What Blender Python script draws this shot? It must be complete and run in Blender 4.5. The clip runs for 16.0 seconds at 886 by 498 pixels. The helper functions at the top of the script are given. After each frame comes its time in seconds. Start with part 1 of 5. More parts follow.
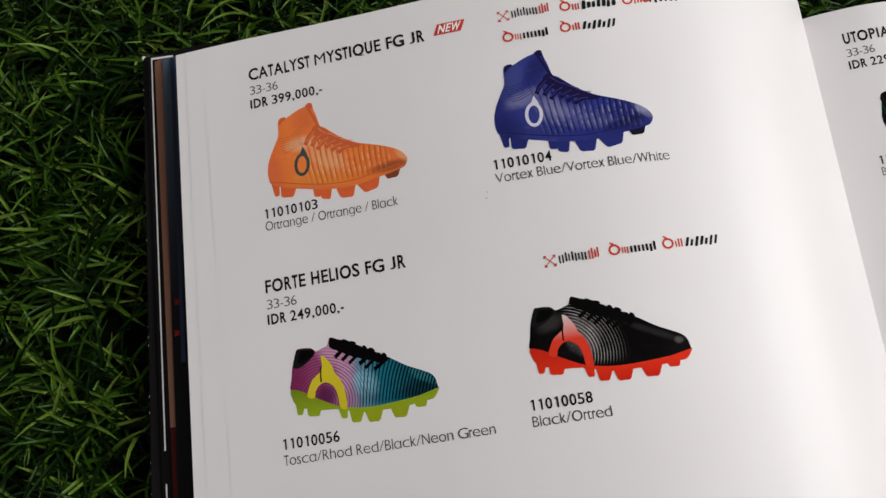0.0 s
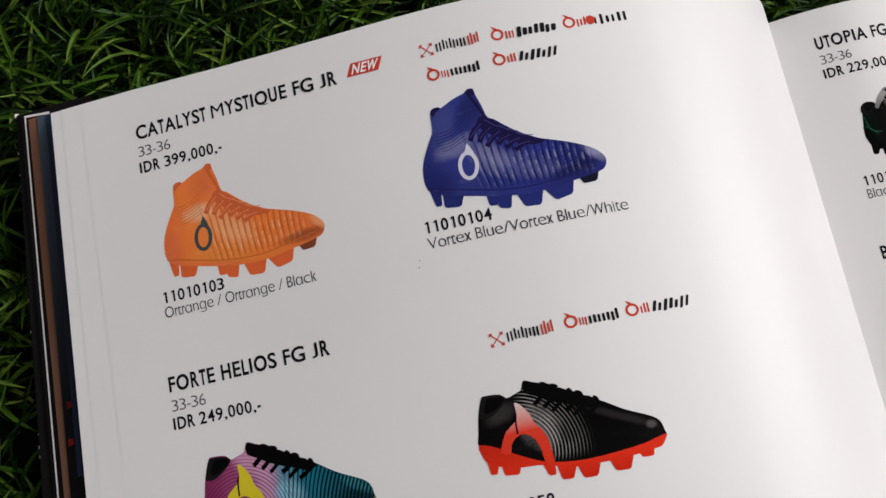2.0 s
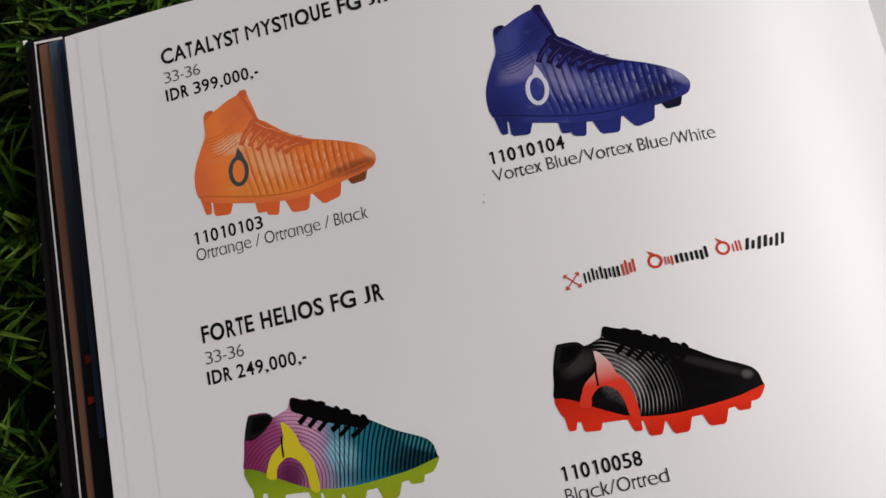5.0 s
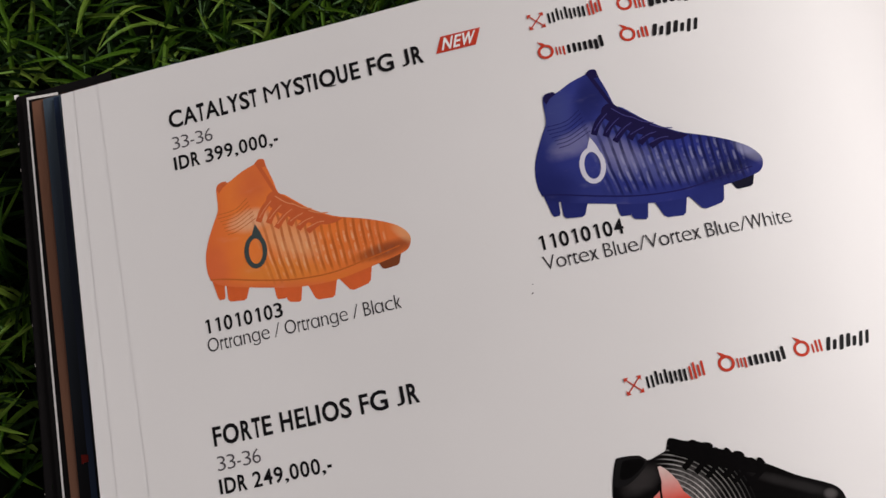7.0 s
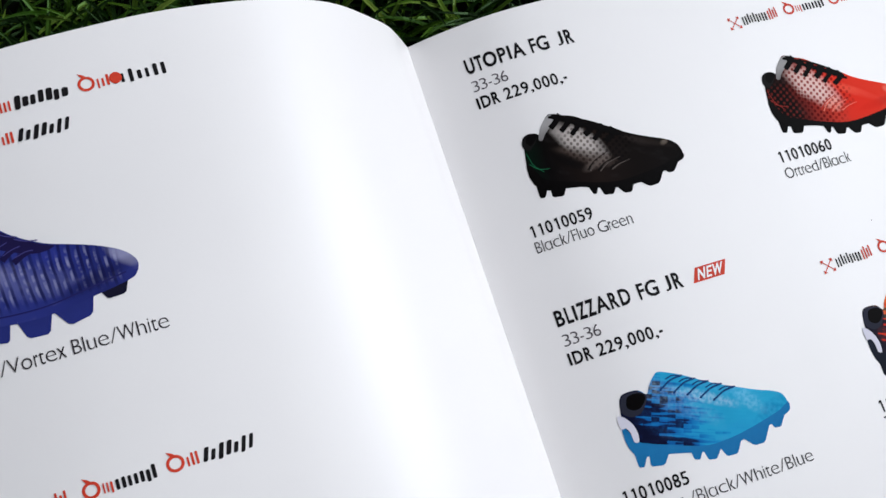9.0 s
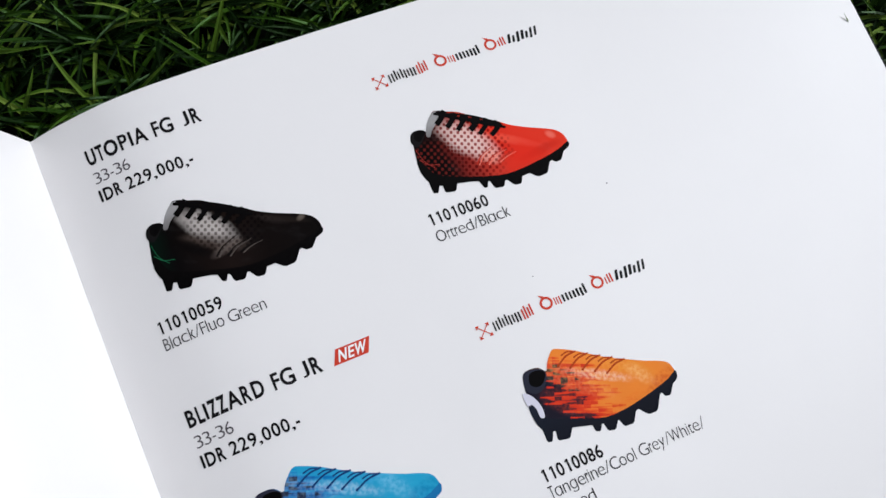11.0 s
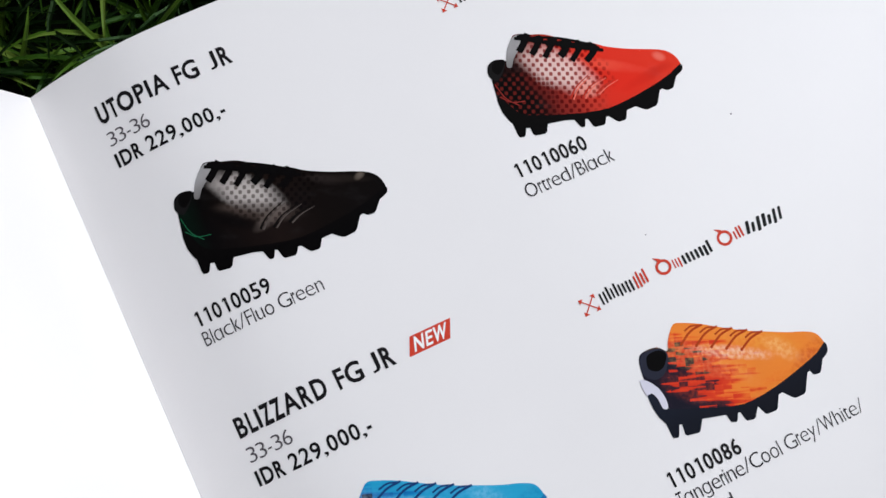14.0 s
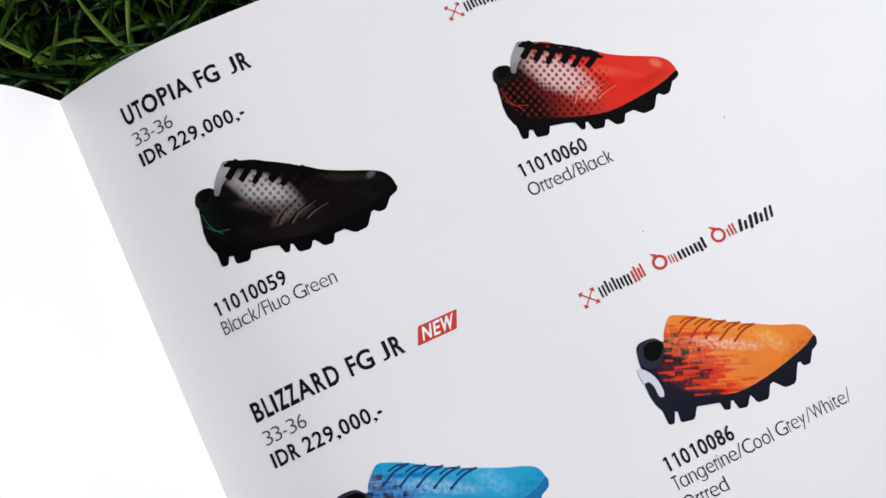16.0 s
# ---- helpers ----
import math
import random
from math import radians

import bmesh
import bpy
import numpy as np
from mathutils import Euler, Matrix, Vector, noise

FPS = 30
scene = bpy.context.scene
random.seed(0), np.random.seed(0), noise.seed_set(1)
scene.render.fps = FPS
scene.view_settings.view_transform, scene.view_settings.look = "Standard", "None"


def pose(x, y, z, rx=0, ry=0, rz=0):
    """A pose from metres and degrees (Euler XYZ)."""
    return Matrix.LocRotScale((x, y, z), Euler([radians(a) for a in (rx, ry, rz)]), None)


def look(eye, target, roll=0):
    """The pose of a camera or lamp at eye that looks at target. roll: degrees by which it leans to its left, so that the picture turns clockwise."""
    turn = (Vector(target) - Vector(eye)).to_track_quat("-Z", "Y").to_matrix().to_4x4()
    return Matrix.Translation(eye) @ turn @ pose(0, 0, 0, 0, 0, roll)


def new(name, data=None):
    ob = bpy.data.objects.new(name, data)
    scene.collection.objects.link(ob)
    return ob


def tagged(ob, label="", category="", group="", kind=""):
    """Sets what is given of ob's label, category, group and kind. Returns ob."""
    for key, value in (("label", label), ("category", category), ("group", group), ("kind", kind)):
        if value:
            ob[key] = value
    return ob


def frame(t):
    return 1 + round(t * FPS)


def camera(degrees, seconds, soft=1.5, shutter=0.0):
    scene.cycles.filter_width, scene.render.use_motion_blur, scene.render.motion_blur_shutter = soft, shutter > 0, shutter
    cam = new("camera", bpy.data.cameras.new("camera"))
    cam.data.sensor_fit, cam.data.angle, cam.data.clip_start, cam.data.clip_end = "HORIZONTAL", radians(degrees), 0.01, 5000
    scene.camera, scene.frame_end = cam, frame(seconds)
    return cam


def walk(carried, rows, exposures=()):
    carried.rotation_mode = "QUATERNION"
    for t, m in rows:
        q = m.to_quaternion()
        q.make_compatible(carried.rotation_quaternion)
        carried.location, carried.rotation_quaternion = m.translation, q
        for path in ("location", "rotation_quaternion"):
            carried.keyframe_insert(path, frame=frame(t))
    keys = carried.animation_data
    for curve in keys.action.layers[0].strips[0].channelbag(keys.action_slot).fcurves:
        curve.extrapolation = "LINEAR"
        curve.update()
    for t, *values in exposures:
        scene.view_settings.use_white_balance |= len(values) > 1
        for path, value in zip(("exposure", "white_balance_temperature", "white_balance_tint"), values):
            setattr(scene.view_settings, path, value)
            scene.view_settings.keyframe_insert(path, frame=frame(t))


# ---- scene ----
cam = camera(46.66, 16.0, soft=1.5)
walk(cam, [
    (0.0, pose(0.02255, -0.13371, 0.32230, 16.002, -3.489, -7.515)),
    (0.5, pose(0.02072, -0.12438, 0.31106, 15.508, -4.041, -7.688)),
    (1.0, pose(0.02628, -0.11706, 0.30130, 15.165, -4.397, -9.076)),
    (1.5, pose(0.03222, -0.11108, 0.29631, 14.974, -3.991, -10.557)),
    (2.0, pose(0.03928, -0.10112, 0.29152, 14.663, -4.220, -11.500)),
    (2.5, pose(0.04522, -0.09809, 0.28157, 15.060, -5.215, -11.938)),
    (3.0, pose(0.04067, -0.09964, 0.27029, 13.601, -6.030, -12.626)),
    (3.5, pose(0.03383, -0.10060, 0.26609, 13.102, -5.351, -12.169)),
    (4.0, pose(0.02667, -0.10071, 0.26647, 13.204, -5.702, -12.159)),
    (4.2, pose(0.02477, -0.10386, 0.26559, 13.575, -5.510, -11.848)),
    (6.3, pose(0.02328, -0.09117, 0.25805, 14.273, -4.822, -11.652)),
    (6.5, pose(0.02328, -0.08552, 0.25473, 13.862, -4.838, -11.439)),
    (7.0, pose(0.01963, -0.07949, 0.24412, 14.182, -5.832, -11.423)),
    (7.5, pose(0.03501, -0.07431, 0.23835, 14.226, -5.292, -11.998)),
    (8.0, pose(0.06275, -0.07175, 0.23534, 14.129, -5.540, -13.158)),
    (8.5, pose(0.10471, -0.07692, 0.24268, 13.290, -5.528, -16.215)),
    (9.0, pose(0.12584, -0.08353, 0.25096, 14.403, -7.073, -18.290)),
    (9.5, pose(0.15522, -0.09487, 0.25651, 15.244, -7.347, -20.811)),
    (10.0, pose(0.17951, -0.09684, 0.26370, 15.844, -7.647, -22.090)),
    (10.2, pose(0.18881, -0.09729, 0.26643, 16.788, -7.850, -22.530)),
    (12.3, pose(0.21105, -0.08171, 0.22048, 11.843, -3.182, -25.255)),
    (12.5, pose(0.21087, -0.08000, 0.22030, 11.450, -3.188, -25.241)),
    (13.0, pose(0.20923, -0.07929, 0.21887, 11.360, -3.027, -25.422)),
    (13.5, pose(0.20933, -0.07807, 0.21357, 11.376, -3.006, -25.646)),
    (14.0, pose(0.21065, -0.07499, 0.21389, 10.997, -3.000, -25.615)),
    (14.5, pose(0.20921, -0.07170, 0.21585, 11.213, -2.996, -25.361)),
    (15.0, pose(0.20986, -0.07023, 0.21635, 11.170, -2.855, -25.251)),
    (15.5, pose(0.20897, -0.07031, 0.21698, 11.683, -2.982, -25.327)),
    (16.0, pose(0.20724, -0.08059, 0.22235, 12.123, -2.713, -25.380)),
], exposures=[(0.0, 0.39, 6550, 9), (3.5, 0.36, 6450, 9), (7.0, 0.35, 6750, 12), (8.0, 0.42, 6480, 9), (9.0, 0.48, 6000, 7), (16.0, 0.5, 6050, 8)])

# ---- light: soft overcast daylight, strongest from the spine side ----
SUN_EL, SUN_AZ = 44.0, 79.0      # height over the horizon, turn from north towards east
world = bpy.data.worlds.new("overcast_sky")
scene.world = world
world.use_nodes = True
wn = world.node_tree.nodes
sky = wn.new("ShaderNodeTexSky")
sky.sky_type, sky.sun_disc = "NISHITA", False
sky.sun_elevation, sky.sun_rotation = radians(SUN_EL), radians(SUN_AZ)
sky.dust_density, sky.air_density = 4.0, 1.0
hazy = wn.new("ShaderNodeHueSaturation")          # thick cloud: nearly neutral
hazy.inputs["Saturation"].default_value = 0.12
warm = wn.new("ShaderNodeMix")
warm.data_type, warm.blend_type = "RGBA", "MULTIPLY"
warm.inputs[0].default_value = 1.0
warm.inputs[7].default_value = (1.0, 0.935, 0.915, 1)
world.node_tree.links.new(sky.outputs[0], hazy.inputs["Color"])
world.node_tree.links.new(hazy.outputs[0], warm.inputs[6])
world.node_tree.links.new(warm.outputs[2], wn["Background"].inputs[0])
wn["Background"].inputs[1].default_value = 0.0615
sun_data = bpy.data.lights.new("sun", "SUN")
sun_data.energy, sun_data.angle, sun_data.color = 1.42, radians(30), (0.985, 0.99, 1.0)
sun = new("sun", sun_data)
sun_dir = Vector((math.sin(radians(SUN_AZ)) * math.cos(radians(SUN_EL)),
                  math.cos(radians(SUN_AZ)) * math.cos(radians(SUN_EL)), math.sin(radians(SUN_EL))))
sun.matrix_world = look(sun_dir * 3, (0, 0, 0))


# ---- materials ----
def srgb(r, g, b):
    return tuple(((c / 255) / 12.92 if c < 10 else ((c / 255 + 0.055) / 1.055) ** 2.4) for c in (r, g, b)) + (1.0,)


class Nodes:
    """A short way to write node trees."""

    def __init__(self, name, rough=0.5, spec=0.5):
        self.mat = bpy.data.materials.new(name)
        self.mat.use_nodes = True
        self.tree = self.mat.node_tree
        self.out = self.tree.nodes["Principled BSDF"]
        self.out.inputs["Roughness"].default_value = rough
        self.out.inputs["Specular IOR Level"].default_value = spec

    def node(self, kind, **fields):
        n = self.tree.nodes.new(kind)
        for key, value in fields.items():
            if key == "operation":
                n.operation = value
            elif key == "blend":
                n.blend_type = value
            elif key == "data":
                n.data_type = value
        return n

    def put(self, socket, value):
        if hasattr(value, "links"):
            self.tree.links.new(value, socket)
        else:
            socket.default_value = value

    def math(self, op, a, b=0.0, c=0.0):
        n = self.node("ShaderNodeMath", operation=op)
        for sock, v in zip(n.inputs, (a, b, c)):
            self.put(sock, v)
        return n.outputs[0]

    def step(self, x, lo, hi):
        """0 under lo, 1 over hi, smooth between."""
        n = self.node("ShaderNodeMapRange")
        n.interpolation_type = "SMOOTHSTEP"
        self.put(n.inputs[0], x)
        self.put(n.inputs[1], lo)
        self.put(n.inputs[2], hi)
        return n.outputs[0]

    def mix(self, fac, a, b):
        n = self.node("ShaderNodeMix", data="RGBA")
        self.put(n.inputs[0], fac)
        self.put(n.inputs[6], a)
        self.put(n.inputs[7], b)
        return n.outputs[2]

    def ramp(self, x, stops):
        n = self.node("ShaderNodeValToRGB")
        e = n.color_ramp.elements
        while len(e) < len(stops):
            e.new(0.5)
        for el, (p, c) in zip(e, stops):
            el.position, el.color = p, c
        self.put(n.inputs[0], x)
        return n.outputs[0]

    def uv(self):
        n = self.node("ShaderNodeUVMap")
        n.uv_map = "print"
        s = self.node("ShaderNodeSeparateXYZ")
        self.tree.links.new(n.outputs[0], s.inputs[0])
        return n.outputs[0], s.outputs[0], s.outputs[1]

    def noise(self, vec, scale, detail=2.0, rough=0.5):
        n = self.node("ShaderNodeTexNoise")
        if vec is not None:
            self.tree.links.new(vec, n.inputs["Vector"])
        n.inputs["Scale"].default_value = scale
        n.inputs["Detail"].default_value = detail
        n.inputs["Roughness"].default_value = rough
        return n.outputs["Fac"]

    def stretch(self, vec, x, y, z=1.0):
        n = self.node("ShaderNodeVectorMath", operation="MULTIPLY")
        self.tree.links.new(vec, n.inputs[0])
        n.inputs[1].default_value = (x, y, z)
        return n.outputs[0]

    def obj(self):
        return self.node("ShaderNodeTexCoord").outputs["Object"]

    def bump(self, height, strength=0.2, dist=0.0002):
        n = self.node("ShaderNodeBump")
        n.inputs["Strength"].default_value, n.inputs["Distance"].default_value = strength, dist
        self.tree.links.new(height, n.inputs["Height"])
        self.tree.links.new(n.outputs[0], self.out.inputs["Normal"])

    def colour(self, c):
        self.put(self.out.inputs["Base Color"], c)
        return self


def paper_mat(name, base, rough=0.38):
    n = Nodes(name, rough, 0.4)
    o = n.obj()
    a = n.noise(o, 14.0, 3)
    b = n.noise(o, 900.0, 2)
    dark = tuple(v * 0.965 for v in base[:3]) + (1,)
    n.colour(n.mix(n.step(a, 0.35, 0.7), dark, base))
    n.put(n.out.inputs["Roughness"], n.math("MULTIPLY_ADD", a, 0.12, rough - 0.06))
    n.bump(n.math("MULTIPLY_ADD", n.noise(o, 55.0, 2), 2.0, n.math("MULTIPLY", b, 0.25)), 0.10, 0.0003)
    return n.mat


def ink_mat(name, c, rough=0.45):
    n = Nodes(name, rough, 0.06)
    o = n.obj()
    light = tuple(min(1, v * 1.35 + 0.006) for v in c[:3]) + (1,)
    n.colour(n.mix(n.noise(o, 2500.0, 2), c, light))
    return n.mat


PAPER = paper_mat("coated_paper", (0.80, 0.785, 0.785, 1))
SHEET = paper_mat("sheet_edges", (0.78, 0.765, 0.76, 1), 0.5)
INK = ink_mat("black_ink", srgb(18, 16, 19))
GREY_INK = ink_mat("grey_ink", srgb(82, 78, 82))
THIN_INK = ink_mat("thin_ink", srgb(44, 41, 45))
RED_INK = ink_mat("red_ink", srgb(182, 56, 38))
WHITE_INK = ink_mat("white_print", (0.78, 0.76, 0.76, 1))
LINE_WHITE = ink_mat("white_border", (0.66, 0.64, 0.63, 1))

# ---- the catalogue's page surface: a profile across the spine, the same all along it ----
LEFT_PROFILE = [(-13.8, 41.0), (0, 45), (21.6, 51.4), (43.2, 57.9), (64.9, 63.3), (81.7, 66.5), (96.6, 68.0), (110.7, 68.0),
                (120.7, 67.5), (130.8, 66.4), (143, 63.7), (153.4, 59.4), (160.2, 54.6), (166.8, 47.1), (172.1, 40), (175.2, 33.4), (177.7, 27.4)]
RIGHT_PROFILE = [(177.7, 27.4), (182.5, 29.7), (188.4, 31.9), (196.2, 34.1), (204.2, 35.0), (215.2, 35.1), (229.3, 34.6),
                 (256.5, 33.1), (290.7, 30.5), (332, 28.6), (383, 27.9)]
PAGE_BOTTOM = -282.0


def glide(points, n=8, closed=False):
    """A smooth line through the points (Catmull-Rom)."""
    p = [np.array(q, float) for q in points]
    m = len(p)
    out = []
    for i in range(m if closed else m - 1):
        if closed:
            a, b, c, d = (p[(i + k) % m] for k in (-1, 0, 1, 2))
        else:
            b, c = p[i], p[i + 1]
            a = p[i - 1] if i else 2 * b - c
            d = p[i + 2] if i + 2 < m else 2 * c - b
        for k in range(n):
            t = k / n
            out.append(0.5 * (2 * b + (c - a) * t + (2 * a - 5 * b + 4 * c - d) * t * t + (3 * b - a - 3 * c + d) * t ** 3))
    if not closed:
        out.append(p[-1])
    return np.array(out)


def arc_table(profile):
    c = glide(profile, 12)
    s = np.r_[0, np.cumsum(np.hypot(*np.diff(c, axis=0).T))]
    return c, s


LEFT_C, LEFT_S = arc_table(LEFT_PROFILE)
LEFT_S = LEFT_S - LEFT_S[-1]
RIGHT_C, RIGHT_S = arc_table(RIGHT_PROFILE)


def on_page(s, y, lift=0.0):
    """A place on the open pages, in metres. s: millimetres along the paper from the spine, negative on the first page; y: towards the
    head of the page."""
    c, t = (LEFT_C, LEFT_S) if s < 0 else (RIGHT_C, RIGHT_S)
    if s < t[0]:
        d = (c[1] - c[0]) / (t[1] - t[0])
        x, z = c[0] + d * (s - t[0])
    elif s > t[-1]:
        d = (c[-1] - c[-2]) / (t[-1] - t[-2])
        x, z = c[-1] + d * (s - t[-1])
    else:
        x, z = np.interp(s, t, c[:, 0]), np.interp(s, t, c[:, 1])
        d = np.array([np.interp(s + 0.5, t, c[:, 0]) - np.interp(s - 0.5, t, c[:, 0]), np.interp(s + 0.5, t, c[:, 1]) - np.interp(s - 0.5, t, c[:, 1])])
        d = d / max(np.hypot(*d), 1e-6)
    return Vector(((x - d[1] * lift) / 1000, y / 1000, (z + d[0] * lift) / 1000))


def part(name, bm, material, parent, label="", smooth=False):
    me = bpy.data.meshes.new(name)
    bm.to_mesh(me)
    bm.free()
    for m in material if isinstance(material, (list, tuple)) else [material]:
        me.materials.append(m)
    if smooth:
        for p in me.polygons:
            p.use_smooth = True
    ob = new(name, me)
    ob.parent = parent
    if label:
        ob["label"] = label
    return ob


catalogue = new("open_catalogue")
tagged(catalogue, "open catalogue with glossy white pages, black cover, on artificial turf", "catalogue")


# ---- flat printed shapes, laid on the paper ----
def printed(name, outlines, material, parent, label="", lift=0.06, frame_at=None, cut=2.5):
    """Closed outlines in page millimetres become one flat print on the curved paper; frame_at: (s, y, size) of its colouring frame."""
    bm = bmesh.new()
    for line in outlines:
        vs = [bm.verts.new((p[0], p[1], 0)) for p in line]
        bm.faces.new(vs)
    lo = min(v.co.x for v in bm.verts)
    hi = max(v.co.x for v in bm.verts)
    k = math.ceil(lo / cut) * cut
    while k < hi:
        bmesh.ops.bisect_plane(bm, geom=bm.verts[:] + bm.edges[:] + bm.faces[:], plane_co=(k, 0, 0), plane_no=(1, 0, 0))
        k += cut
    bmesh.ops.triangulate(bm, faces=bm.faces[:], ngon_method="EAR_CLIP")
    for f in bm.faces:
        if f.normal.z < 0:
            f.normal_flip()
    s0, y0, size = frame_at or (0, 0, 40)
    uv = bm.loops.layers.uv.new("print")
    for f in bm.faces:
        for l in f.loops:
            l[uv].uv = ((l.vert.co.x - s0) / size, (l.vert.co.y - y0) / size)
    for v in bm.verts:
        v.co = on_page(v.co.x, v.co.y, lift)
    return part(name, bm, material, parent, label)


def band(points, width, n=5, taper=False):
    """A stroke of ink as a closed outline."""
    c = glide(points, n) if len(points) > 2 else np.array(points, float)
    d = np.gradient(c, axis=0)
    d = d / np.maximum(np.hypot(d[:, 0], d[:, 1]), 1e-6)[:, None]
    w = np.full(len(c), width / 2)
    if taper:
        w = w * np.linspace(1, 0.35, len(c))
    side = np.stack([-d[:, 1], d[:, 0]], 1) * w[:, None]
    return [tuple(p) for p in np.vstack([c + side, (c - side)[::-1]])]


def oval(s, y, a, b, turn=0.0, n=20):
    c, q = math.cos(turn), math.sin(turn)
    return [(s + a * math.cos(t) * c - b * math.sin(t) * q, y + a * math.cos(t) * q + b * math.sin(t) * c)
            for t in np.linspace(0, 2 * math.pi, n, endpoint=False)]


def ring(s, y, a, b, width, turn=0.0, n=22):
    """A ring as two half bands."""
    o, i = oval(s, y, a, b, turn, n), oval(s, y, a - width, b - width, turn, n)
    h = n // 2
    return [o[:h + 1] + i[:h + 1][::-1], o[h:] + o[:1] + i[:1] + i[h:][::-1]]


# the catalogue's geometric type: how far each character advances, in thousandths of its size, light and bold
LIGHT_ADVANCE = dict(zip("BCFGLNORTVWabcdefghiklnoprstuvxy", (
    574, 813, 485, 872, 462, 740, 869, 607, 426, 702, 960, 683, 682, 647, 685, 650, 314, 673, 610, 200, 502, 200, 610, 655, 682, 301, 388, 339, 608, 554, 480, 536)))
BOLD_ADVANCE = dict(zip("ABCDEFGHIJLMNOPQRSTUWYZ", (
    740, 580, 780, 700, 520, 480, 840, 680, 280, 480, 440, 900, 740, 840, 560, 840, 580, 520, 420, 640, 900, 620, 500)))
OTHER_ADVANCE = {" ": 277, "/": 437, "-": 332, ",": 277}
ROUND_SHAPE = {"a": "\u0251", "g": "\u0261"}       # the open, one-storey shapes of these two
STEM_LEFT, STEM_RIGHT, BOWL_LEFT, BOWL_RIGHT = "BDEFHIJKLMNPRUbhiklmnpru", "HIJMNUadghilmnu", "CGOQacdegoq", "BDOPRbceops"
FULL = 0.74                                       # height of a capital in parts of the size
glyph_store = {}


def advance(ch, bold):
    if ch.isdigit():
        return 0.557
    table = BOLD_ADVANCE if bold else LIGHT_ADVANCE
    return OTHER_ADVANCE.get(ch, table.get(ch, 560)) / 1000


def raw_glyph(ch, offset):
    """One character of the built-in type as a flat mesh: places and faces."""
    cu = bpy.data.curves.new("type", "FONT")
    cu.body, cu.size, cu.resolution_u, cu.offset = ROUND_SHAPE.get(ch, ch), 1.0, 3, offset
    tmp = bpy.data.objects.new("type", cu)
    scene.collection.objects.link(tmp)
    me = tmp.to_mesh()
    pts = [(v.co.x, v.co.y) for v in me.vertices]
    faces = [tuple(p.vertices) if p.normal.z > 0 else tuple(p.vertices)[::-1] for p in me.polygons]
    tmp.to_mesh_clear()
    bpy.data.objects.remove(tmp)
    bpy.data.curves.remove(cu)
    return pts, faces


def glyph(ch, bold):
    """A character set to the catalogue's proportions, 1 em high, its advance beginning at 0."""
    if (ch, bold) in glyph_store:
        return glyph_store[ch, bold]
    stroke, adv = ((0.128 if ch.isdigit() else 0.150) if bold else 0.080), advance(ch, bold)
    bar = ch in "Ili1"
    if bar:
        lo, hi = adv / 2 - stroke / 2, adv / 2 + stroke / 2
        if ch == "1":
            lo, hi = lo + 0.055, hi + 0.055
    else:
        lo = 0.068 if ch in STEM_LEFT else 0.040 if ch in BOWL_LEFT or ch.isdigit() else 0.05 if ch in ",-" else 0.014
        hi = adv - (0.068 if ch in STEM_RIGHT else 0.040 if ch in BOWL_RIGHT or ch.isdigit() else 0.05 if ch in ",-" else 0.014)
        if ch == ",":
            lo, hi = adv / 2 - stroke * 0.75, adv / 2 + stroke * 0.65
    if ch == " ":
        return [], []
    pts, faces = raw_glyph(ch, 0.0)
    wide = max(p[0] for p in pts) - min(p[0] for p in pts)
    if not bar and ch not in ",-/":
        k = 0.62 * (hi - lo) / wide + 0.38 * 1.085
        base = 0.084 if ch in "CGOQSU0123456789" else 0.098 if ch.isupper() else 0.089
        pts, faces = raw_glyph(ch, 0.0 if ch == "M" else max(-0.020, min(0.034, (stroke / k - base) / 2)))
    elif ch == "/":
        pts, faces = raw_glyph(ch, -0.016)
    x0, x1 = min(p[0] for p in pts), max(p[0] for p in pts)
    low, xh = ch.islower(), 0.54 if ch in ROUND_SHAPE else 0.449
    out = []
    for x, y in pts:
        if ch == "J":
            y = (y + 0.23) * FULL / 0.912
        elif low and y > xh:
            y = 0.547 + (y - xh) * (FULL - 0.547) / (0.682 - xh)
        elif low and y > 0:
            y = y * 0.547 / xh
        elif low:
            y = y * 0.85
        elif ch == "-":
            y = 0.265 + (y - 0.22) * stroke / 0.093
        elif ch == "Q" and y < 0:
            y = y * 0.35
        elif ch != ",":
            y = y * FULL / 0.682
        out.append((lo + (x - x0) * (hi - lo) / (x1 - x0), y))
    if ch == "1":                                 # its small flag
        n = len(out)
        out += [(lo, FULL), (lo - 0.115, FULL - 0.085), (lo - 0.115, FULL - 0.085 - stroke * 0.8), (lo, FULL - stroke * 0.95)]
        faces = faces + [(n, n + 1, n + 2, n + 3)]
    glyph_store[ch, bold] = out, faces
    return glyph_store[ch, bold]


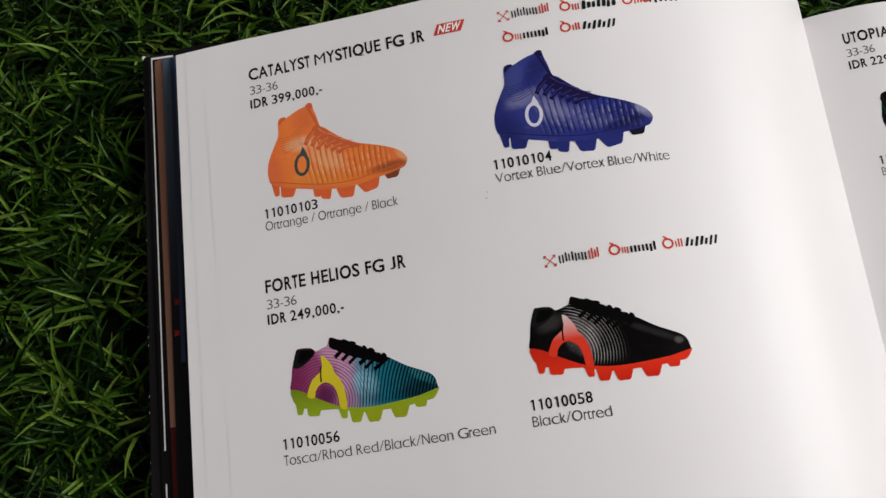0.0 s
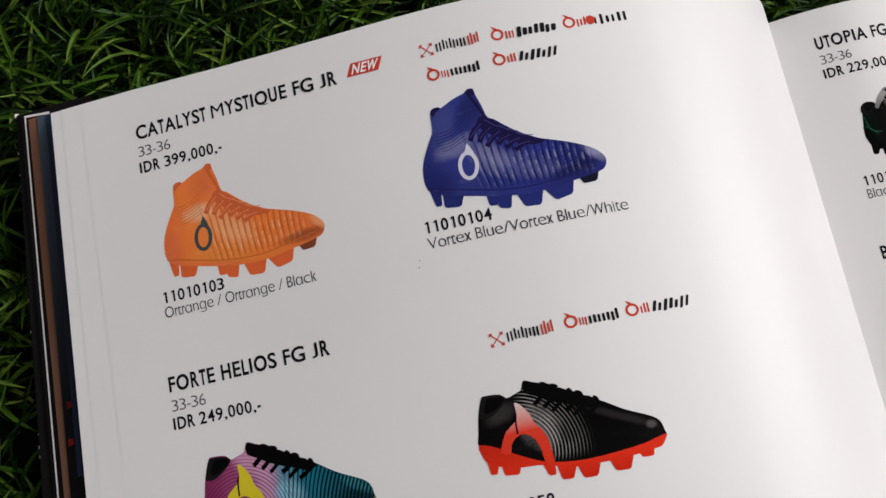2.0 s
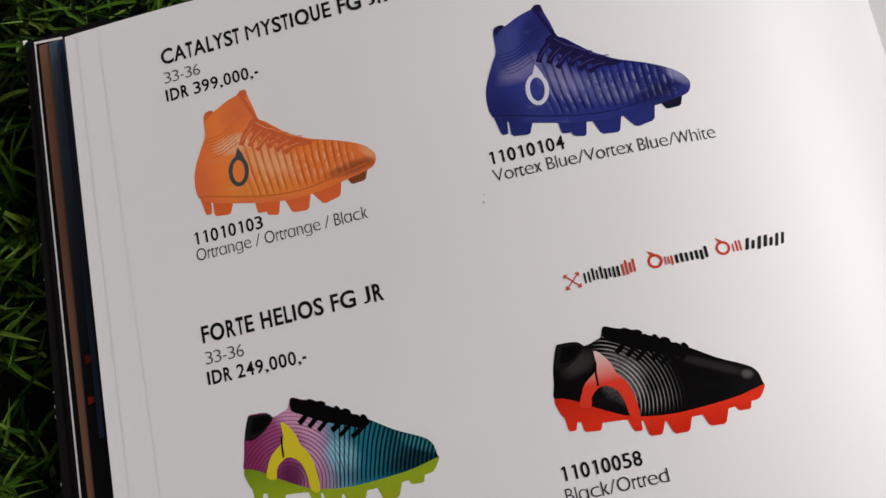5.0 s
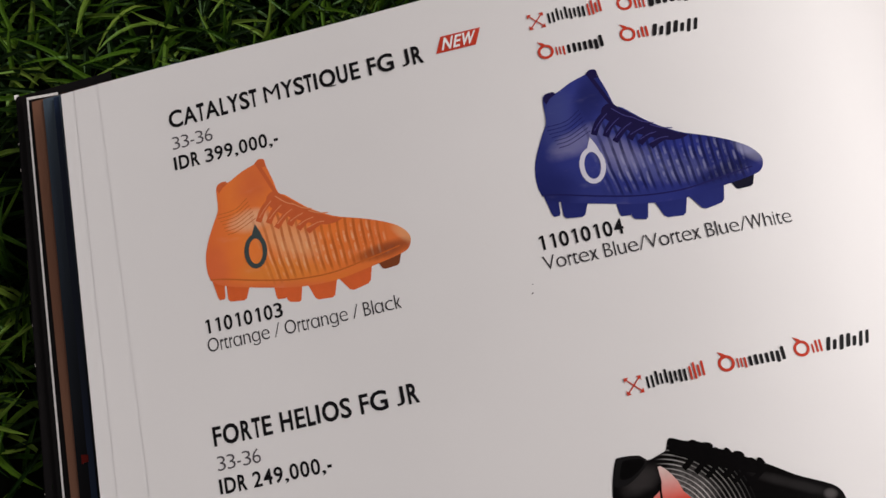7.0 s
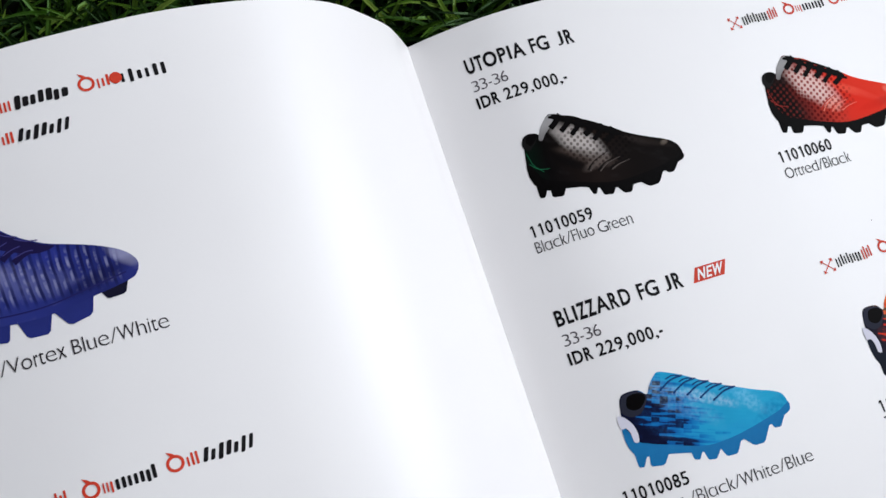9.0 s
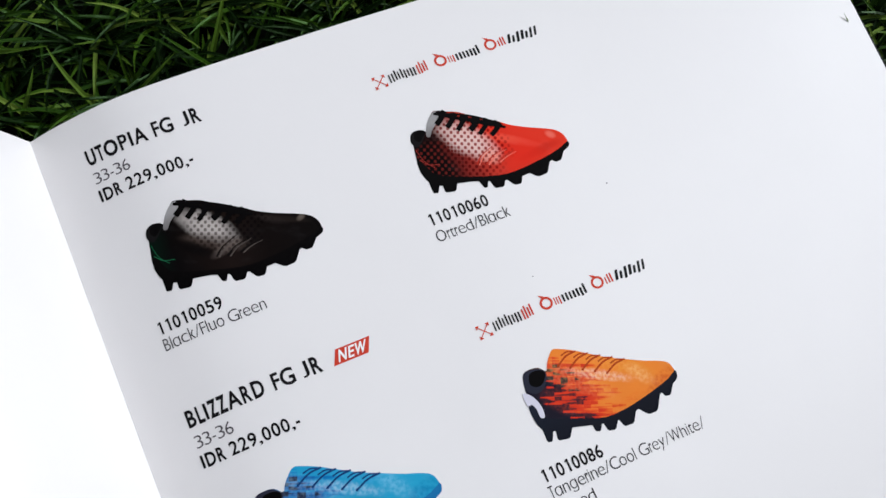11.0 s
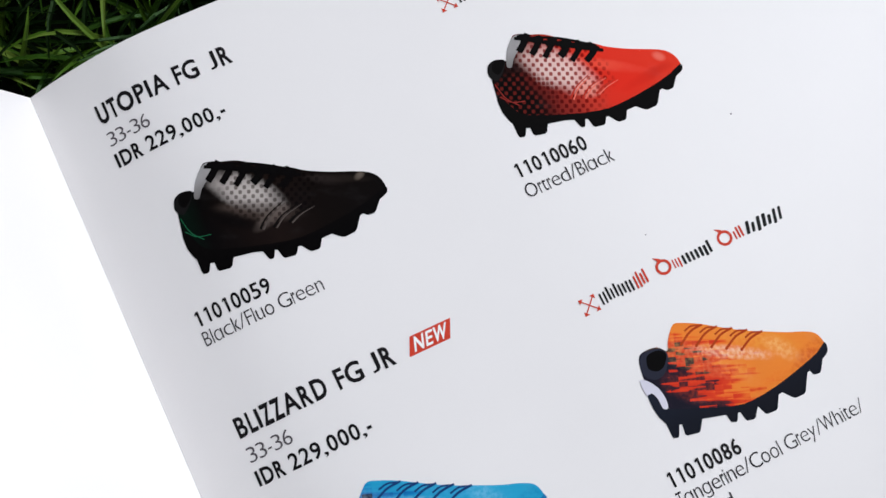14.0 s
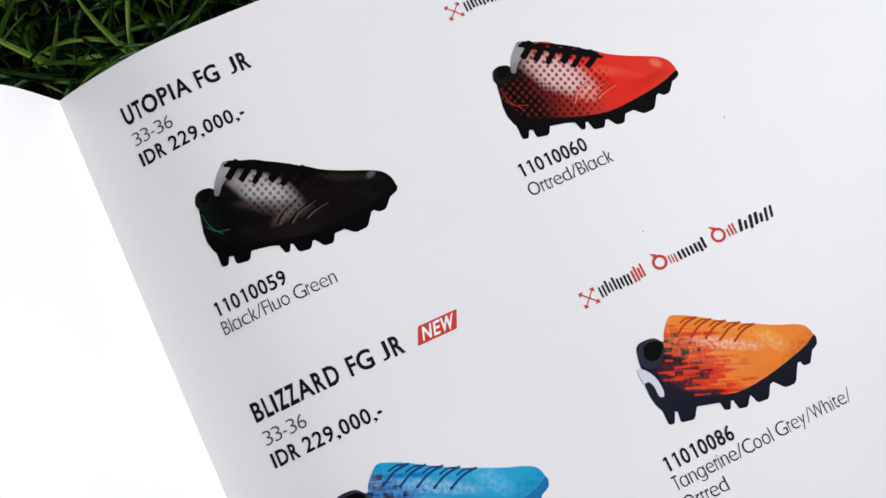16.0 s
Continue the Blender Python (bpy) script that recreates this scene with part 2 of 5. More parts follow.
def lettering(name, words, s, y, width, cap, material, parent, bold=False, label="", slant=0.0, lift=0.06):
    """A line of type whose baseline begins at (s, y), set to a width and a capital height in millimetres; each word is a print of
    its own. words: one text, or (text, from, to) in parts of the width."""
    if isinstance(words, str):
        words = ((words, 0.0, 1.0),)
    q = cap / FULL
    for text, a, b in words:
        ink = [(i, p[0]) for i in (0, len(text) - 1) for p in glyph(text[i], bold)[0]]
        starts = np.r_[0, np.cumsum([advance(ch, bold) for ch in text])]
        x0 = min(x for i, x in ink if i == 0)
        x1 = max(x + starts[i] for i, x in ink if i == len(text) - 1)
        k = (b - a) * width / (x1 - x0)
        verts, faces = [], []
        for i, ch in enumerate(text):
            if ch != " ":
                base = len(verts)
                pts, quad = glyph(ch, bold)
                verts += [on_page(s + a * width + (starts[i] + px - x0) * k + slant * py * q, y + py * q, lift) for px, py in pts]
                faces += [[base + v for v in f] for f in quad]
            if verts and (ch in " /" or i == len(text) - 1):
                out = bmesh.new()
                vs = [out.verts.new(v) for v in verts]
                for f in faces:
                    out.faces.new([vs[v] for v in f])
                part(name, out, material, parent, label)
                verts, faces = [], []


# ---- pages ----
def head_of(s):
    """The head edge of the paper."""
    if s >= 0:
        return 12.0
    outer = max(0.0, min(1.0, (-165 - s) / 35))       # the edge dips a little between corner and bend
    bend = max(0.0, min(1.0, (s + 150) / 75))
    return 12.7 + 0.9 * outer + 1.8 * bend - 2.5 * max(0.0, min(1.0, (s + 75) / 75)) ** 1.5


def page_sheet(name, s_list, label, edge=lambda s, y: s, drop=0.0, thick=0.05, material=None):
    bm = bmesh.new()
    ys = np.r_[np.linspace(0, 0.5, 14), np.linspace(0.55, 1, 6)]
    rows = []
    for s in s_list:
        top = head_of(s)
        col = []
        for k in ys:
            y = top + (PAGE_BOTTOM - top) * k
            se = edge(s, y)
            col.append((bm.verts.new(on_page(se, y, -drop)), bm.verts.new(on_page(se, y, -drop - thick))))
        rows.append(col)
    for a, b in zip(rows, rows[1:]):
        for j in range(len(ys) - 1):
            bm.faces.new((a[j][0], a[j + 1][0], b[j + 1][0], b[j][0]))
            bm.faces.new((a[j][1], b[j][1], b[j + 1][1], a[j + 1][1]))
        for j in (0, len(ys) - 1):
            bm.faces.new((a[j][0], b[j][0], b[j][1], a[j][1]) if j == 0 else (a[j][0], a[j][1], b[j][1], b[j][0]))
    for col, flip in ((rows[0], False), (rows[-1], True)):
        for j in range(len(ys) - 1):
            q = (col[j][0], col[j][1], col[j + 1][1], col[j + 1][0])
            bm.faces.new(q[::-1] if flip else q)
    bmesh.ops.recalc_face_normals(bm, faces=bm.faces[:])
    for e in bm.edges:
        e.smooth = e.calc_face_angle(0.0) < 0.7
    return part(name, bm, material or PAPER, catalogue, label, True)


def fan_edge(at_head, at_low):
    """Outer edge of a sheet that lies slightly askew."""
    def edge(s, y):
        k = (15 - y) / 130
        out = at_head + (at_low - at_head) * k
        w = max(0.0, min(1.0, (-150 - s) / 60))
        return s + (out + 213 - 0.0) * w if s < -150 else s
    return edge


left_s = [-213.0, -206, -198, -188, -175, -160, -145, -130, -118, -106, -96, -88] + list(np.arange(-82, -0.5, 2.0)) + [-0.02]
right_s = [0.02] + list(np.arange(2, 40, 2.0)) + [45, 52, 60, 70, 80, 95, 110, 130, 150, 170, 188, 203]
left_page = page_sheet("left_page", left_s, "white glossy page with printed boots, curving into the gutter", fan_edge(-212.6, -213.4))
right_page = page_sheet("right_page", right_s, "white glossy page with printed boots, lying nearly flat",
                        lambda s, y: s + max(0, (s - 120) / 83) * 0.045 * (y + 12))
for at, low, drop in ((-217.9, -220.4, 0.06), (-220.8, -224.2, 0.13)):
    page_sheet("page_sheet", left_s[:12], "", fan_edge(at, low), drop, 0.06, PAPER)

# ---- dark lower pages and the cover, stepped out beyond the white sheets ----
def dark_print(name, c, c2, rough=0.35, sheen_fade=None):
    n = Nodes(name, rough, 0.12)
    o = n.obj()
    ink = n.mix(n.step(n.noise(n.stretch(o, 40, 9, 40), 1.0, 4), 0.4, 0.65), c, c2)
    if sheen_fade:
        # sky sheen painted into the ink: blue-grey at the head, black at the foot
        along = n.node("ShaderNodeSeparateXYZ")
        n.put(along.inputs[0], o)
        ink = n.mix(n.step(along.outputs[1], sheen_fade[0] * 0.001, sheen_fade[1] * 0.001), srgb(14, 14, 17), ink)
    n.colour(ink)
    n.bump(n.noise(o, 700, 2), 0.15, 0.0002)
    return n.mat


NAVY = dark_print("navy_print_sheen", srgb(80, 95, 108), srgb(52, 62, 74), sheen_fade=(-70, 12))
BROWN = dark_print("brown_print", srgb(128, 92, 74), srgb(108, 74, 58))
RED_DIM = dark_print("dim_red_print", srgb(150, 34, 24), srgb(60, 14, 12))
MAROON = dark_print("maroon_print", srgb(60, 14, 11), srgb(26, 9, 9))
BLUEP = dark_print("blue_print", srgb(36, 54, 84), srgb(34, 40, 54))
WORN = dark_print("worn_board", srgb(150, 146, 142), srgb(104, 100, 98), 0.7)
COVER = dark_print("black_cover", srgb(14, 12, 13), srgb(22, 20, 21), 0.45)


def slab(name, corners, thick, material, parent, label="", bevel=0.0):
    """A thin plate from its four upper corners."""
    bm = bmesh.new()
    up = [bm.verts.new(Vector(c) / 1000) for c in corners]
    dn = [bm.verts.new(Vector((c[0], c[1], c[2] - thick)) / 1000) for c in corners]
    bm.faces.new(up)
    bm.faces.new(dn[::-1])
    for i in range(4):
        j = (i + 1) % 4
        bm.faces.new((up[i], dn[i], dn[j], up[j]))
    bmesh.ops.recalc_face_normals(bm, faces=bm.faces[:])
    if bevel:
        bmesh.ops.bevel(bm, geom=bm.edges[:], offset=bevel / 1000, segments=2, affect="EDGES")
    return part(name, bm, material, parent, label)


def edge_strip(name, x_head, x_low, head, low, z_drop, width, thick, material, label=""):
    """A strip along the fore edge, lying in the slope of the page."""
    def p(x, y):
        return (x, y, 45 + 0.295 * x - z_drop)
    def xe(y):
        return x_head + (x_low - x_head) * (15 - y) / 130
    return slab(name, [p(xe(head), head), p(xe(low), low), p(xe(low) + width, low), p(xe(head) + width, head)], thick, material, catalogue, label)


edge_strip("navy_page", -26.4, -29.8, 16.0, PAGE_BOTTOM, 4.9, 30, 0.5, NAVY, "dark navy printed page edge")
edge_strip("blue_page", -23.9, -27.4, 15.4, -78, 4.3, 12, 0.25, BLUEP, "dark blue printed page edge")
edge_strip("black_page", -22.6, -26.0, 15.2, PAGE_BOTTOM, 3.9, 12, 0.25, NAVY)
edge_strip("brown_page", -29.0, -31.3, 16.3, -95.5, 5.4, 20, 0.4, BROWN, "brown printed page edge")
edge_strip("maroon_page", -29.0, -31.3, -95.5, PAGE_BOTTOM, 5.4, 20, 0.4, MAROON)
edge_strip("endpaper", -31.4, -34.5, 18.8, PAGE_BOTTOM, 6.4, 20, 0.4, COVER)
edge_strip("border_line", -30.3, -33.5, 17.8, -101.5, 6.15, 0.4, 0.2, LINE_WHITE, "thin white border line")
edge_strip("border_line", -30.3, -33.5, -110.5, PAGE_BOTTOM, 6.15, 0.4, 0.2, LINE_WHITE, "thin white border line")
slab("border_line", [(-30.2, 17.9, 30.1), (-30.2, 17.3, 30.1), (-23.2, 16.6, 32.2), (-23.2, 17.2, 32.2)], 0.2, LINE_WHITE, catalogue)
for x, y in ((-26.3, -60.5), (-26.9, -69.5)):
    slab("red_mark", [(x - 0.8, y + 0.9, 45 + 0.295 * (x - 0.8) - 4.2), (x - 0.9, y - 0.9, 45 + 0.295 * (x - 0.9) - 4.2), (x + 0.5, y - 0.7, 45 + 0.295 * (x + 0.5) - 4.2), (x + 0.6, y + 0.6, 45 + 0.295 * (x + 0.6) - 4.2)], 0.1, RED_DIM, catalogue)
front_cover = slab("front_cover", [(-33.1, 19.8, 27.4), (-43.9, PAGE_BOTTOM - 3, 27.4), (177, PAGE_BOTTOM - 3, 26.9), (177, 11.5, 26.9)], 1.6, COVER, catalogue,
                   "stiff black cover board with rubbed edges", 0.25)
slab("worn_corner", [(-33.3, 20.0, 27.55), (-33.3, 19.0, 27.55), (-32.9, 19.3, 27.55), (-32.4, 20.0, 27.55)], 1.2, LINE_WHITE, front_cover)
rub = random.Random(8)
for k in range(12):                               # rubbed spots where the board shows through
    y = rub.uniform(-115, 16)
    x = -33.1 - 4.6 * (19.8 - y) / 130
    h = rub.uniform(0.15, 0.8)
    slab("worn_spot", [(x - 0.03, y, 27.45), (x - 0.03 - 0.035 * h, y - h, 27.45), (x + rub.uniform(0.05, 0.12), y - h, 27.45), (x + rub.uniform(0.03, 0.12), y, 27.45)], 0.3, WORN, front_cover)
slab("back_cover", [(178, 11.0, 26.2), (178, PAGE_BOTTOM - 3, 26.2), (372, PAGE_BOTTOM - 3, 26.2), (381.5, 11.0, 26.2)], 1.4, COVER, catalogue,
     "stiff black cover board", 0.25)


def page_block(name, side):
    """The body of leaves between the open page and the cover, with the leaf edges as fine ledges."""
    bm = bmesh.new()
    if side < 0:
        ss = [-212, -198, -175, -150, -130, -110, -90, -75, -60, -50, -42, -34, -26, -18, -10, -3]
    else:
        ss = [2, 8, 16, 24, 34, 45, 60, 80, 110, 140, 170, 196]
    layers = 14 if side < 0 else 4
    grid = []
    for s in ss:
        top = on_page(s, 0, -0.45 if side < 0 else -0.25)
        col = []
        for k in range(layers * 2):
            f = (k // 2 + k % 2) / layers
            z = top.z + (0.0268 - top.z) * f
            if z > top.z:
                z = top.z
            off = 0.0004 if k % 2 else 0.0
            col.append((bm.verts.new((top.x, head_of(s) / 1000 - 0.0012 - off * (k // 2 % 2), z)), bm.verts.new((top.x, PAGE_BOTTOM / 1000 + 0.001, z))))
        grid.append(col)
    n = layers * 2
    for a, b in zip(grid, grid[1:]):
        for k in range(n - 1):
            bm.faces.new((a[k][0], b[k][0], b[k + 1][0], a[k + 1][0]))
            bm.faces.new((a[k][1], a[k + 1][1], b[k + 1][1], b[k][1]))
        bm.faces.new((a[0][0], a[0][1], b[0][1], b[0][0]))
        bm.faces.new((a[n - 1][0], b[n - 1][0], b[n - 1][1], a[n - 1][1]))
    for col in (grid[0], grid[-1]):
        for k in range(n - 1):
            bm.faces.new((col[k][0], col[k + 1][0], col[k + 1][1], col[k][1]))
    bmesh.ops.recalc_face_normals(bm, faces=bm.faces[:])
    return part(name, bm, SHEET, catalogue)


page_block("left_leaves", -1)
page_block("right_leaves", 1)


# ---- printed type ----
def product_block(page, s, y, title, title_w, price):
    lettering("heading_word", title, s, y, title_w, 3.45, INK, page, True)
    lettering("size_line", "33-36", s, y - 4.7, 8.6, 2.7, GREY_INK, page)
    lettering("price_figure", (("IDR", 0, 0.247), (price + ",000,-", 0.301, 1)), s - 0.2, y - 8.95, 21.9, 2.75, INK, page, True)


def caption(page, s, y, code, width, *lines, drop=4.0):
    lettering("code_line", code, s, y, 15.6 if s < 0 else 14.5, 2.75, INK, page, True)
    for k, (text, w) in enumerate(zip(lines, width)):
        lettering("colour_word", text, s - 0.2, y - drop - 4.0 * k, w, 2.7, THIN_INK, page)


product_block(left_page, -198.5, 0.1, (("CATALYST", 0, 0.357), ("MYSTIQUE", 0.384, 0.759), ("FG", 0.792, 0.889), ("JR", 0.919, 1)), 53.2, "399")
product_block(left_page, -199.0, -63.9, (("FORTE", 0, 0.291), ("HELIOS", 0.333, 0.677), ("FG", 0.72, 0.852), ("JR", 0.892, 1)), 40.2, "249")
product_block(right_page, 11.4, -0.1, (("UTOPIA", 0, 0.541), ("FG", 0.596, 0.765), ("JR", 0.845, 1)), 26.7, "229")
product_block(right_page, 11.6, -62.4, (("BLIZZARD", 0, 0.578), ("FG", 0.643, 0.803), ("JR", 0.855, 1)), 30.2, "229")
caption(left_page, -197.2, -42.7, "11010103", (38.6,), "Ortrange / Ortrange / Black", drop=3.6)
caption(left_page, -131.3, -41.6, "11010104", (47.3,), "Vortex Blue/Vortex Blue/White", drop=3.8)
caption(left_page, -197.8, -106.9, "11010056", (56.9,), "Tosca/Rhod Red/Black/Neon Green", drop=4.2)
caption(left_page, -131.3, -106.8, "11010058", (20.0,), "Black/Ortred", drop=4.1)
caption(right_page, 13.0, -41.8, "11010059", (23.1,), "Black/Fluo Green", drop=3.7)
caption(right_page, 76.4, -41.5, "11010060", (18.3,), "Ortred/Black", drop=4.1)
caption(right_page, 75.9, -102.5, "11010086", (39.2, 9.2), "Tangerine/Cool Grey/White/", "Ortred", drop=3.6)
caption(right_page, 12.7, -102.8, "11010085", (43.4,), (("/Black/White/Blue", 0.31, 1.0),), drop=4.2)
for k in range(5):                                # a word that cannot be read
    printed("colour_bar", [[(12.8 + 2.5 * k, -107.0), (14.6 + 2.5 * k, -107.0), (14.6 + 2.5 * k, -105.0), (12.8 + 2.5 * k, -105.0)]], GREY_INK, right_page)


def new_badge(page, s, y):
    o = [(s, y), (s + 7.9, y), (s + 9.4, y + 3.3), (s + 1.5, y + 3.3)]
    badge = printed("badge", [o], RED_INK, page, "slanted red badge with white type", 0.05)
    lettering("badge_type", "NEW", s + 1.25, y + 0.5, 6.3, 2.35, WHITE_INK, page, True, slant=0.35, lift=0.11)


new_badge(left_page, -142.7, 1.0)
new_badge(right_page, 44.2, -62.5)


for page, s, y, r in ((left_page, -134.6, -49.0, 0.22), (left_page, -134.2, -47.4, 0.14), (right_page, 119.5, -46.5, 0.24), (right_page, 93.0, -60.5, 0.16)):
    printed("paper_speck", [oval(s, y, r, r * 0.7, 0.4, 7)], GREY_INK, page, "", 0.05)

# ---- emblems over the pictures: plain marks in their colours ----
def crossed_mark(page, s, y, h):
    out = [band([(s, y), (s + h, y + h)], h * 0.07), band([(s, y + h), (s + h, y)], h * 0.07)]
    for a, b in ((0, 0), (1, 1), (0, 1), (1, 0)):
        cx, cy = s + a * h, y + b * h
        out.append([(cx, cy), (cx + (0.28 if a == 0 else -0.28) * h, cy), (cx, cy + (0.28 if b == 0 else -0.28) * h)])
    for k, o in enumerate(out):
        printed("crossed_mark", [o], RED_INK, page, "", 0.06 + 0.012 * k)


def stems(page, s, y, width, h, count, material, heavy=0.4, lean=0.0, seed=1):
    """A row of plain bars in place of a wordmark."""
    rng = random.Random(seed)
    pitch = width / count
    for k in range(count):
        a, w = s + pitch * k, pitch * (heavy + rng.uniform(-0.08, 0.08))
        lo, hi = rng.choice((0.0, 0.0, -0.12)) * h, h * rng.choice((0.74, 0.78, 1.0))
        r = min(w, h) * 0.22
        o = [(a + r, lo), (a + w - r, lo), (a + w, lo + r), (a + w, hi - r), (a + w - r, hi), (a + r, hi), (a, hi - r), (a, lo + r)]
        printed("wordmark_bar", [[(p[0] + lean * p[1], y + p[1]) for p in o]], material, page, "", 0.06)


def fruit_mark(page, s, y, h):
    """A red ring with a small leaf at its head."""
    r = h * 0.5
    o = ring(s + r, y + r * 0.95, r, r * 0.95, r * 0.34)
    printed("ring_mark", o, RED_INK, page, "", 0.06)
    printed("ring_leaf", [[(s + r * 0.2, y + h * 1.22), (s + r * 0.75, y + h * 0.80), (s + r * 1.25, y + h * 0.86), (s + r * 0.9, y + h * 1.05)]], RED_INK, page, "", 0.075)


def mark_arrows(page, s, y, width):
    crossed_mark(page, s, y - 0.6, 3.1)
    stems(page, s + 3.9, y + 0.2, width * 0.50, 2.5, 9, INK, 0.5, 0.0, 3)
    stems(page, s + 4.1 + width * 0.50, y + 0.2, width * 0.20, 2.7, 4, RED_INK, 0.5, 0.0, 5)


def mark_ring(page, s, y, width, seed, heavy=0.5, lean=0.12):
    fruit_mark(page, s, y, 3.1)
    stems(page, s + 3.5, y + 0.3, width * 0.15, 2.2, 3, RED_INK, 0.5, 0.0, seed)
    stems(page, s + 3.6 + width * 0.16, y + 0.2, width * 0.84 - 3.7, 2.4, 7, INK, heavy, lean, seed + 1)


mark_arrows(left_page, -124.0, 1.9, 15.2)
mark_ring(left_page, -106.6, 1.4, 16.2, 11, 0.74)
mark_ring(left_page, -88.8, 1.5, 17.0, 21, 0.45, 0.0)
printed("wordmark_dot", [oval(-81.9, 2.9, 1.15, 1.15, 0, 18)], RED_INK, left_page, "", 0.09)
mark_ring(left_page, -123.6, -5.2, 13.2, 31, 0.62, 0.0)
mark_ring(left_page, -107.5, -5.0, 16.0, 41, 0.58, 0.3)
for page, s, y in ((left_page, -122.2, -70.0), (right_page, 77.6, -6.0), (right_page, 75.8, -68.7)):
    k = 1.0 if s < 0 else 0.93
    mark_arrows(page, s, y, 15.2 * k)
    mark_ring(page, s + 17.0 * k, y, 13.0 * k, 31, 0.62, 0.0)
    mark_ring(page, s + 31.3 * k, y, 15.4 * k, 41, 0.58, 0.3)

# ---- printed boots ----
def boot_upper_mat(name, along, ribs=0.0, rib_n=26.0, rib_span=(0.35, 0.85), rib_col=(0, 0, 0, 1), rib_lean=0.6, gloss=0.25,
                   dots=None, streaks=0.0, arcs=None, shade=0.5, axis=0.0, glow=None, slope=0.0, tones=(), fan=None, sparks=None):
    """Ink of a printed boot: colours along its length, ribs, dots, torn streaks, rings, and the studio light of the photograph.
    axis: how far the boot's own length leans from the line of type, in radians."""
    n = Nodes(name, 0.5, 0.02)
    vec, u0, v0 = n.uv()
    ca, sa = math.cos(axis), math.sin(axis)
    u = n.math("ADD", n.math("MULTIPLY", u0, ca), n.math("MULTIPLY", v0, -sa))
    v = n.math("ADD", n.math("MULTIPLY", u0, sa), n.math("MULTIPLY", v0, ca))
    if axis:
        u = n.math("DIVIDE", n.math("ADD", u, 0.09), 0.87)
    flat = n.node("ShaderNodeCombineXYZ")
    n.put(flat.inputs[0], u)
    n.put(flat.inputs[1], v)
    vec = flat.outputs[0]
    if streaks:
        row = n.math("FLOOR", n.math("MULTIPLY", v, 46.0))
        cell = n.node("ShaderNodeCombineXYZ")
        n.put(cell.inputs[0], n.math("FLOOR", n.math("MULTIPLY", u, 22.0)))
        n.put(cell.inputs[1], n.math("MULTIPLY", row, 7.3))
        torn = n.node("ShaderNodeTexWhiteNoise")
        n.tree.links.new(cell.outputs[0], torn.inputs["Vector"])
        long = n.noise(n.stretch(vec, 5.0, 52.0), 1.0, 1.0)
        shift = n.math("ADD", n.math("MULTIPLY", n.math("SUBTRACT", long, 0.5), streaks), n.math("MULTIPLY", n.math("SUBTRACT", torn.outputs["Value"], 0.5), streaks * 0.28))
        at = n.math("ADD", n.math("ADD", u, shift), n.math("MULTIPLY", n.step(v, 0.44, 0.56), 0.40))
    else:
        at = n.math("ADD", u, n.math("MULTIPLY", n.math("SUBTRACT", n.noise(vec, 7.0, 2), 0.5), 0.08))
    if slope:
        at = n.math("ADD", at, n.math("MULTIPLY", n.math("SUBTRACT", v, 0.36), slope))
    c = n.ramp(at, along)
    if glow:
        (gu, gv), (ru, rv), col, amount = glow
        a, b = n.math("DIVIDE", n.math("SUBTRACT", u, gu), ru), n.math("DIVIDE", n.math("SUBTRACT", v, gv), rv)
        r2 = n.math("ADD", n.math("ADD", n.math("MULTIPLY", a, a), n.math("MULTIPLY", b, b)), n.math("MULTIPLY", n.math("SUBTRACT", n.noise(vec, 8.0, 2), 0.5), 1.3))
        grainy = n.math("MULTIPLY_ADD", n.step(n.noise(vec, 60.0, 2), 0.35, 0.7), 0.55, 0.45)
        c = n.mix(n.math("MULTIPLY", n.math("MULTIPLY", n.math("SUBTRACT", 1.0, n.step(r2, 0.0, 1.0)), amount), grainy), c, col)
    for tu, tv, ra, rb, turn, col, amount in tones:
        # a soft oval of tone, as an airbrush leaves it
        du, dv = n.math("SUBTRACT", u0, tu), n.math("SUBTRACT", v0, tv)
        p = n.math("MULTIPLY_ADD", du, math.cos(turn) / ra, n.math("MULTIPLY", dv, math.sin(turn) / ra))
        q = n.math("MULTIPLY_ADD", dv, math.cos(turn) / rb, n.math("MULTIPLY", du, -math.sin(turn) / rb))
        r2 = n.math("ADD", n.math("MULTIPLY", p, p), n.math("MULTIPLY", q, q))
        r2 = n.math("MULTIPLY_ADD", n.math("SUBTRACT", n.noise(vec, 11.0, 3), 0.5), 0.9, r2)
        soft = n.math("MULTIPLY", n.math("SUBTRACT", 1.0, n.step(r2, -0.1, 1.35)), amount)
        if streaks:
            soft = n.math("MULTIPLY", soft, n.math("MULTIPLY_ADD", n.step(n.noise(vec, 48.0, 3), 0.36, 0.66), 0.75, 0.25))
        c = n.mix(soft, c, col)
    if arcs:
        (cu, cv), count, lo, hi, col, left = arcs
        du, dv = n.math("SUBTRACT", u, cu), n.math("SUBTRACT", v, cv)
        r = n.math("SQRT", n.math("ADD", n.math("MULTIPLY", du, du), n.math("MULTIPLY", dv, dv)))
        w = n.math("SINE", n.math("MULTIPLY", r, count))
        on = n.math("MULTIPLY", n.step(w, 0.2 if ribs else 0.4, 0.9 if ribs else 1.0), n.math("MULTIPLY", n.step(r, lo, lo + 0.03), n.math("SUBTRACT", 1.0, n.step(r, hi - 0.2, hi))))
        on = n.math("MULTIPLY", on, n.step(u, left, left + 0.08))
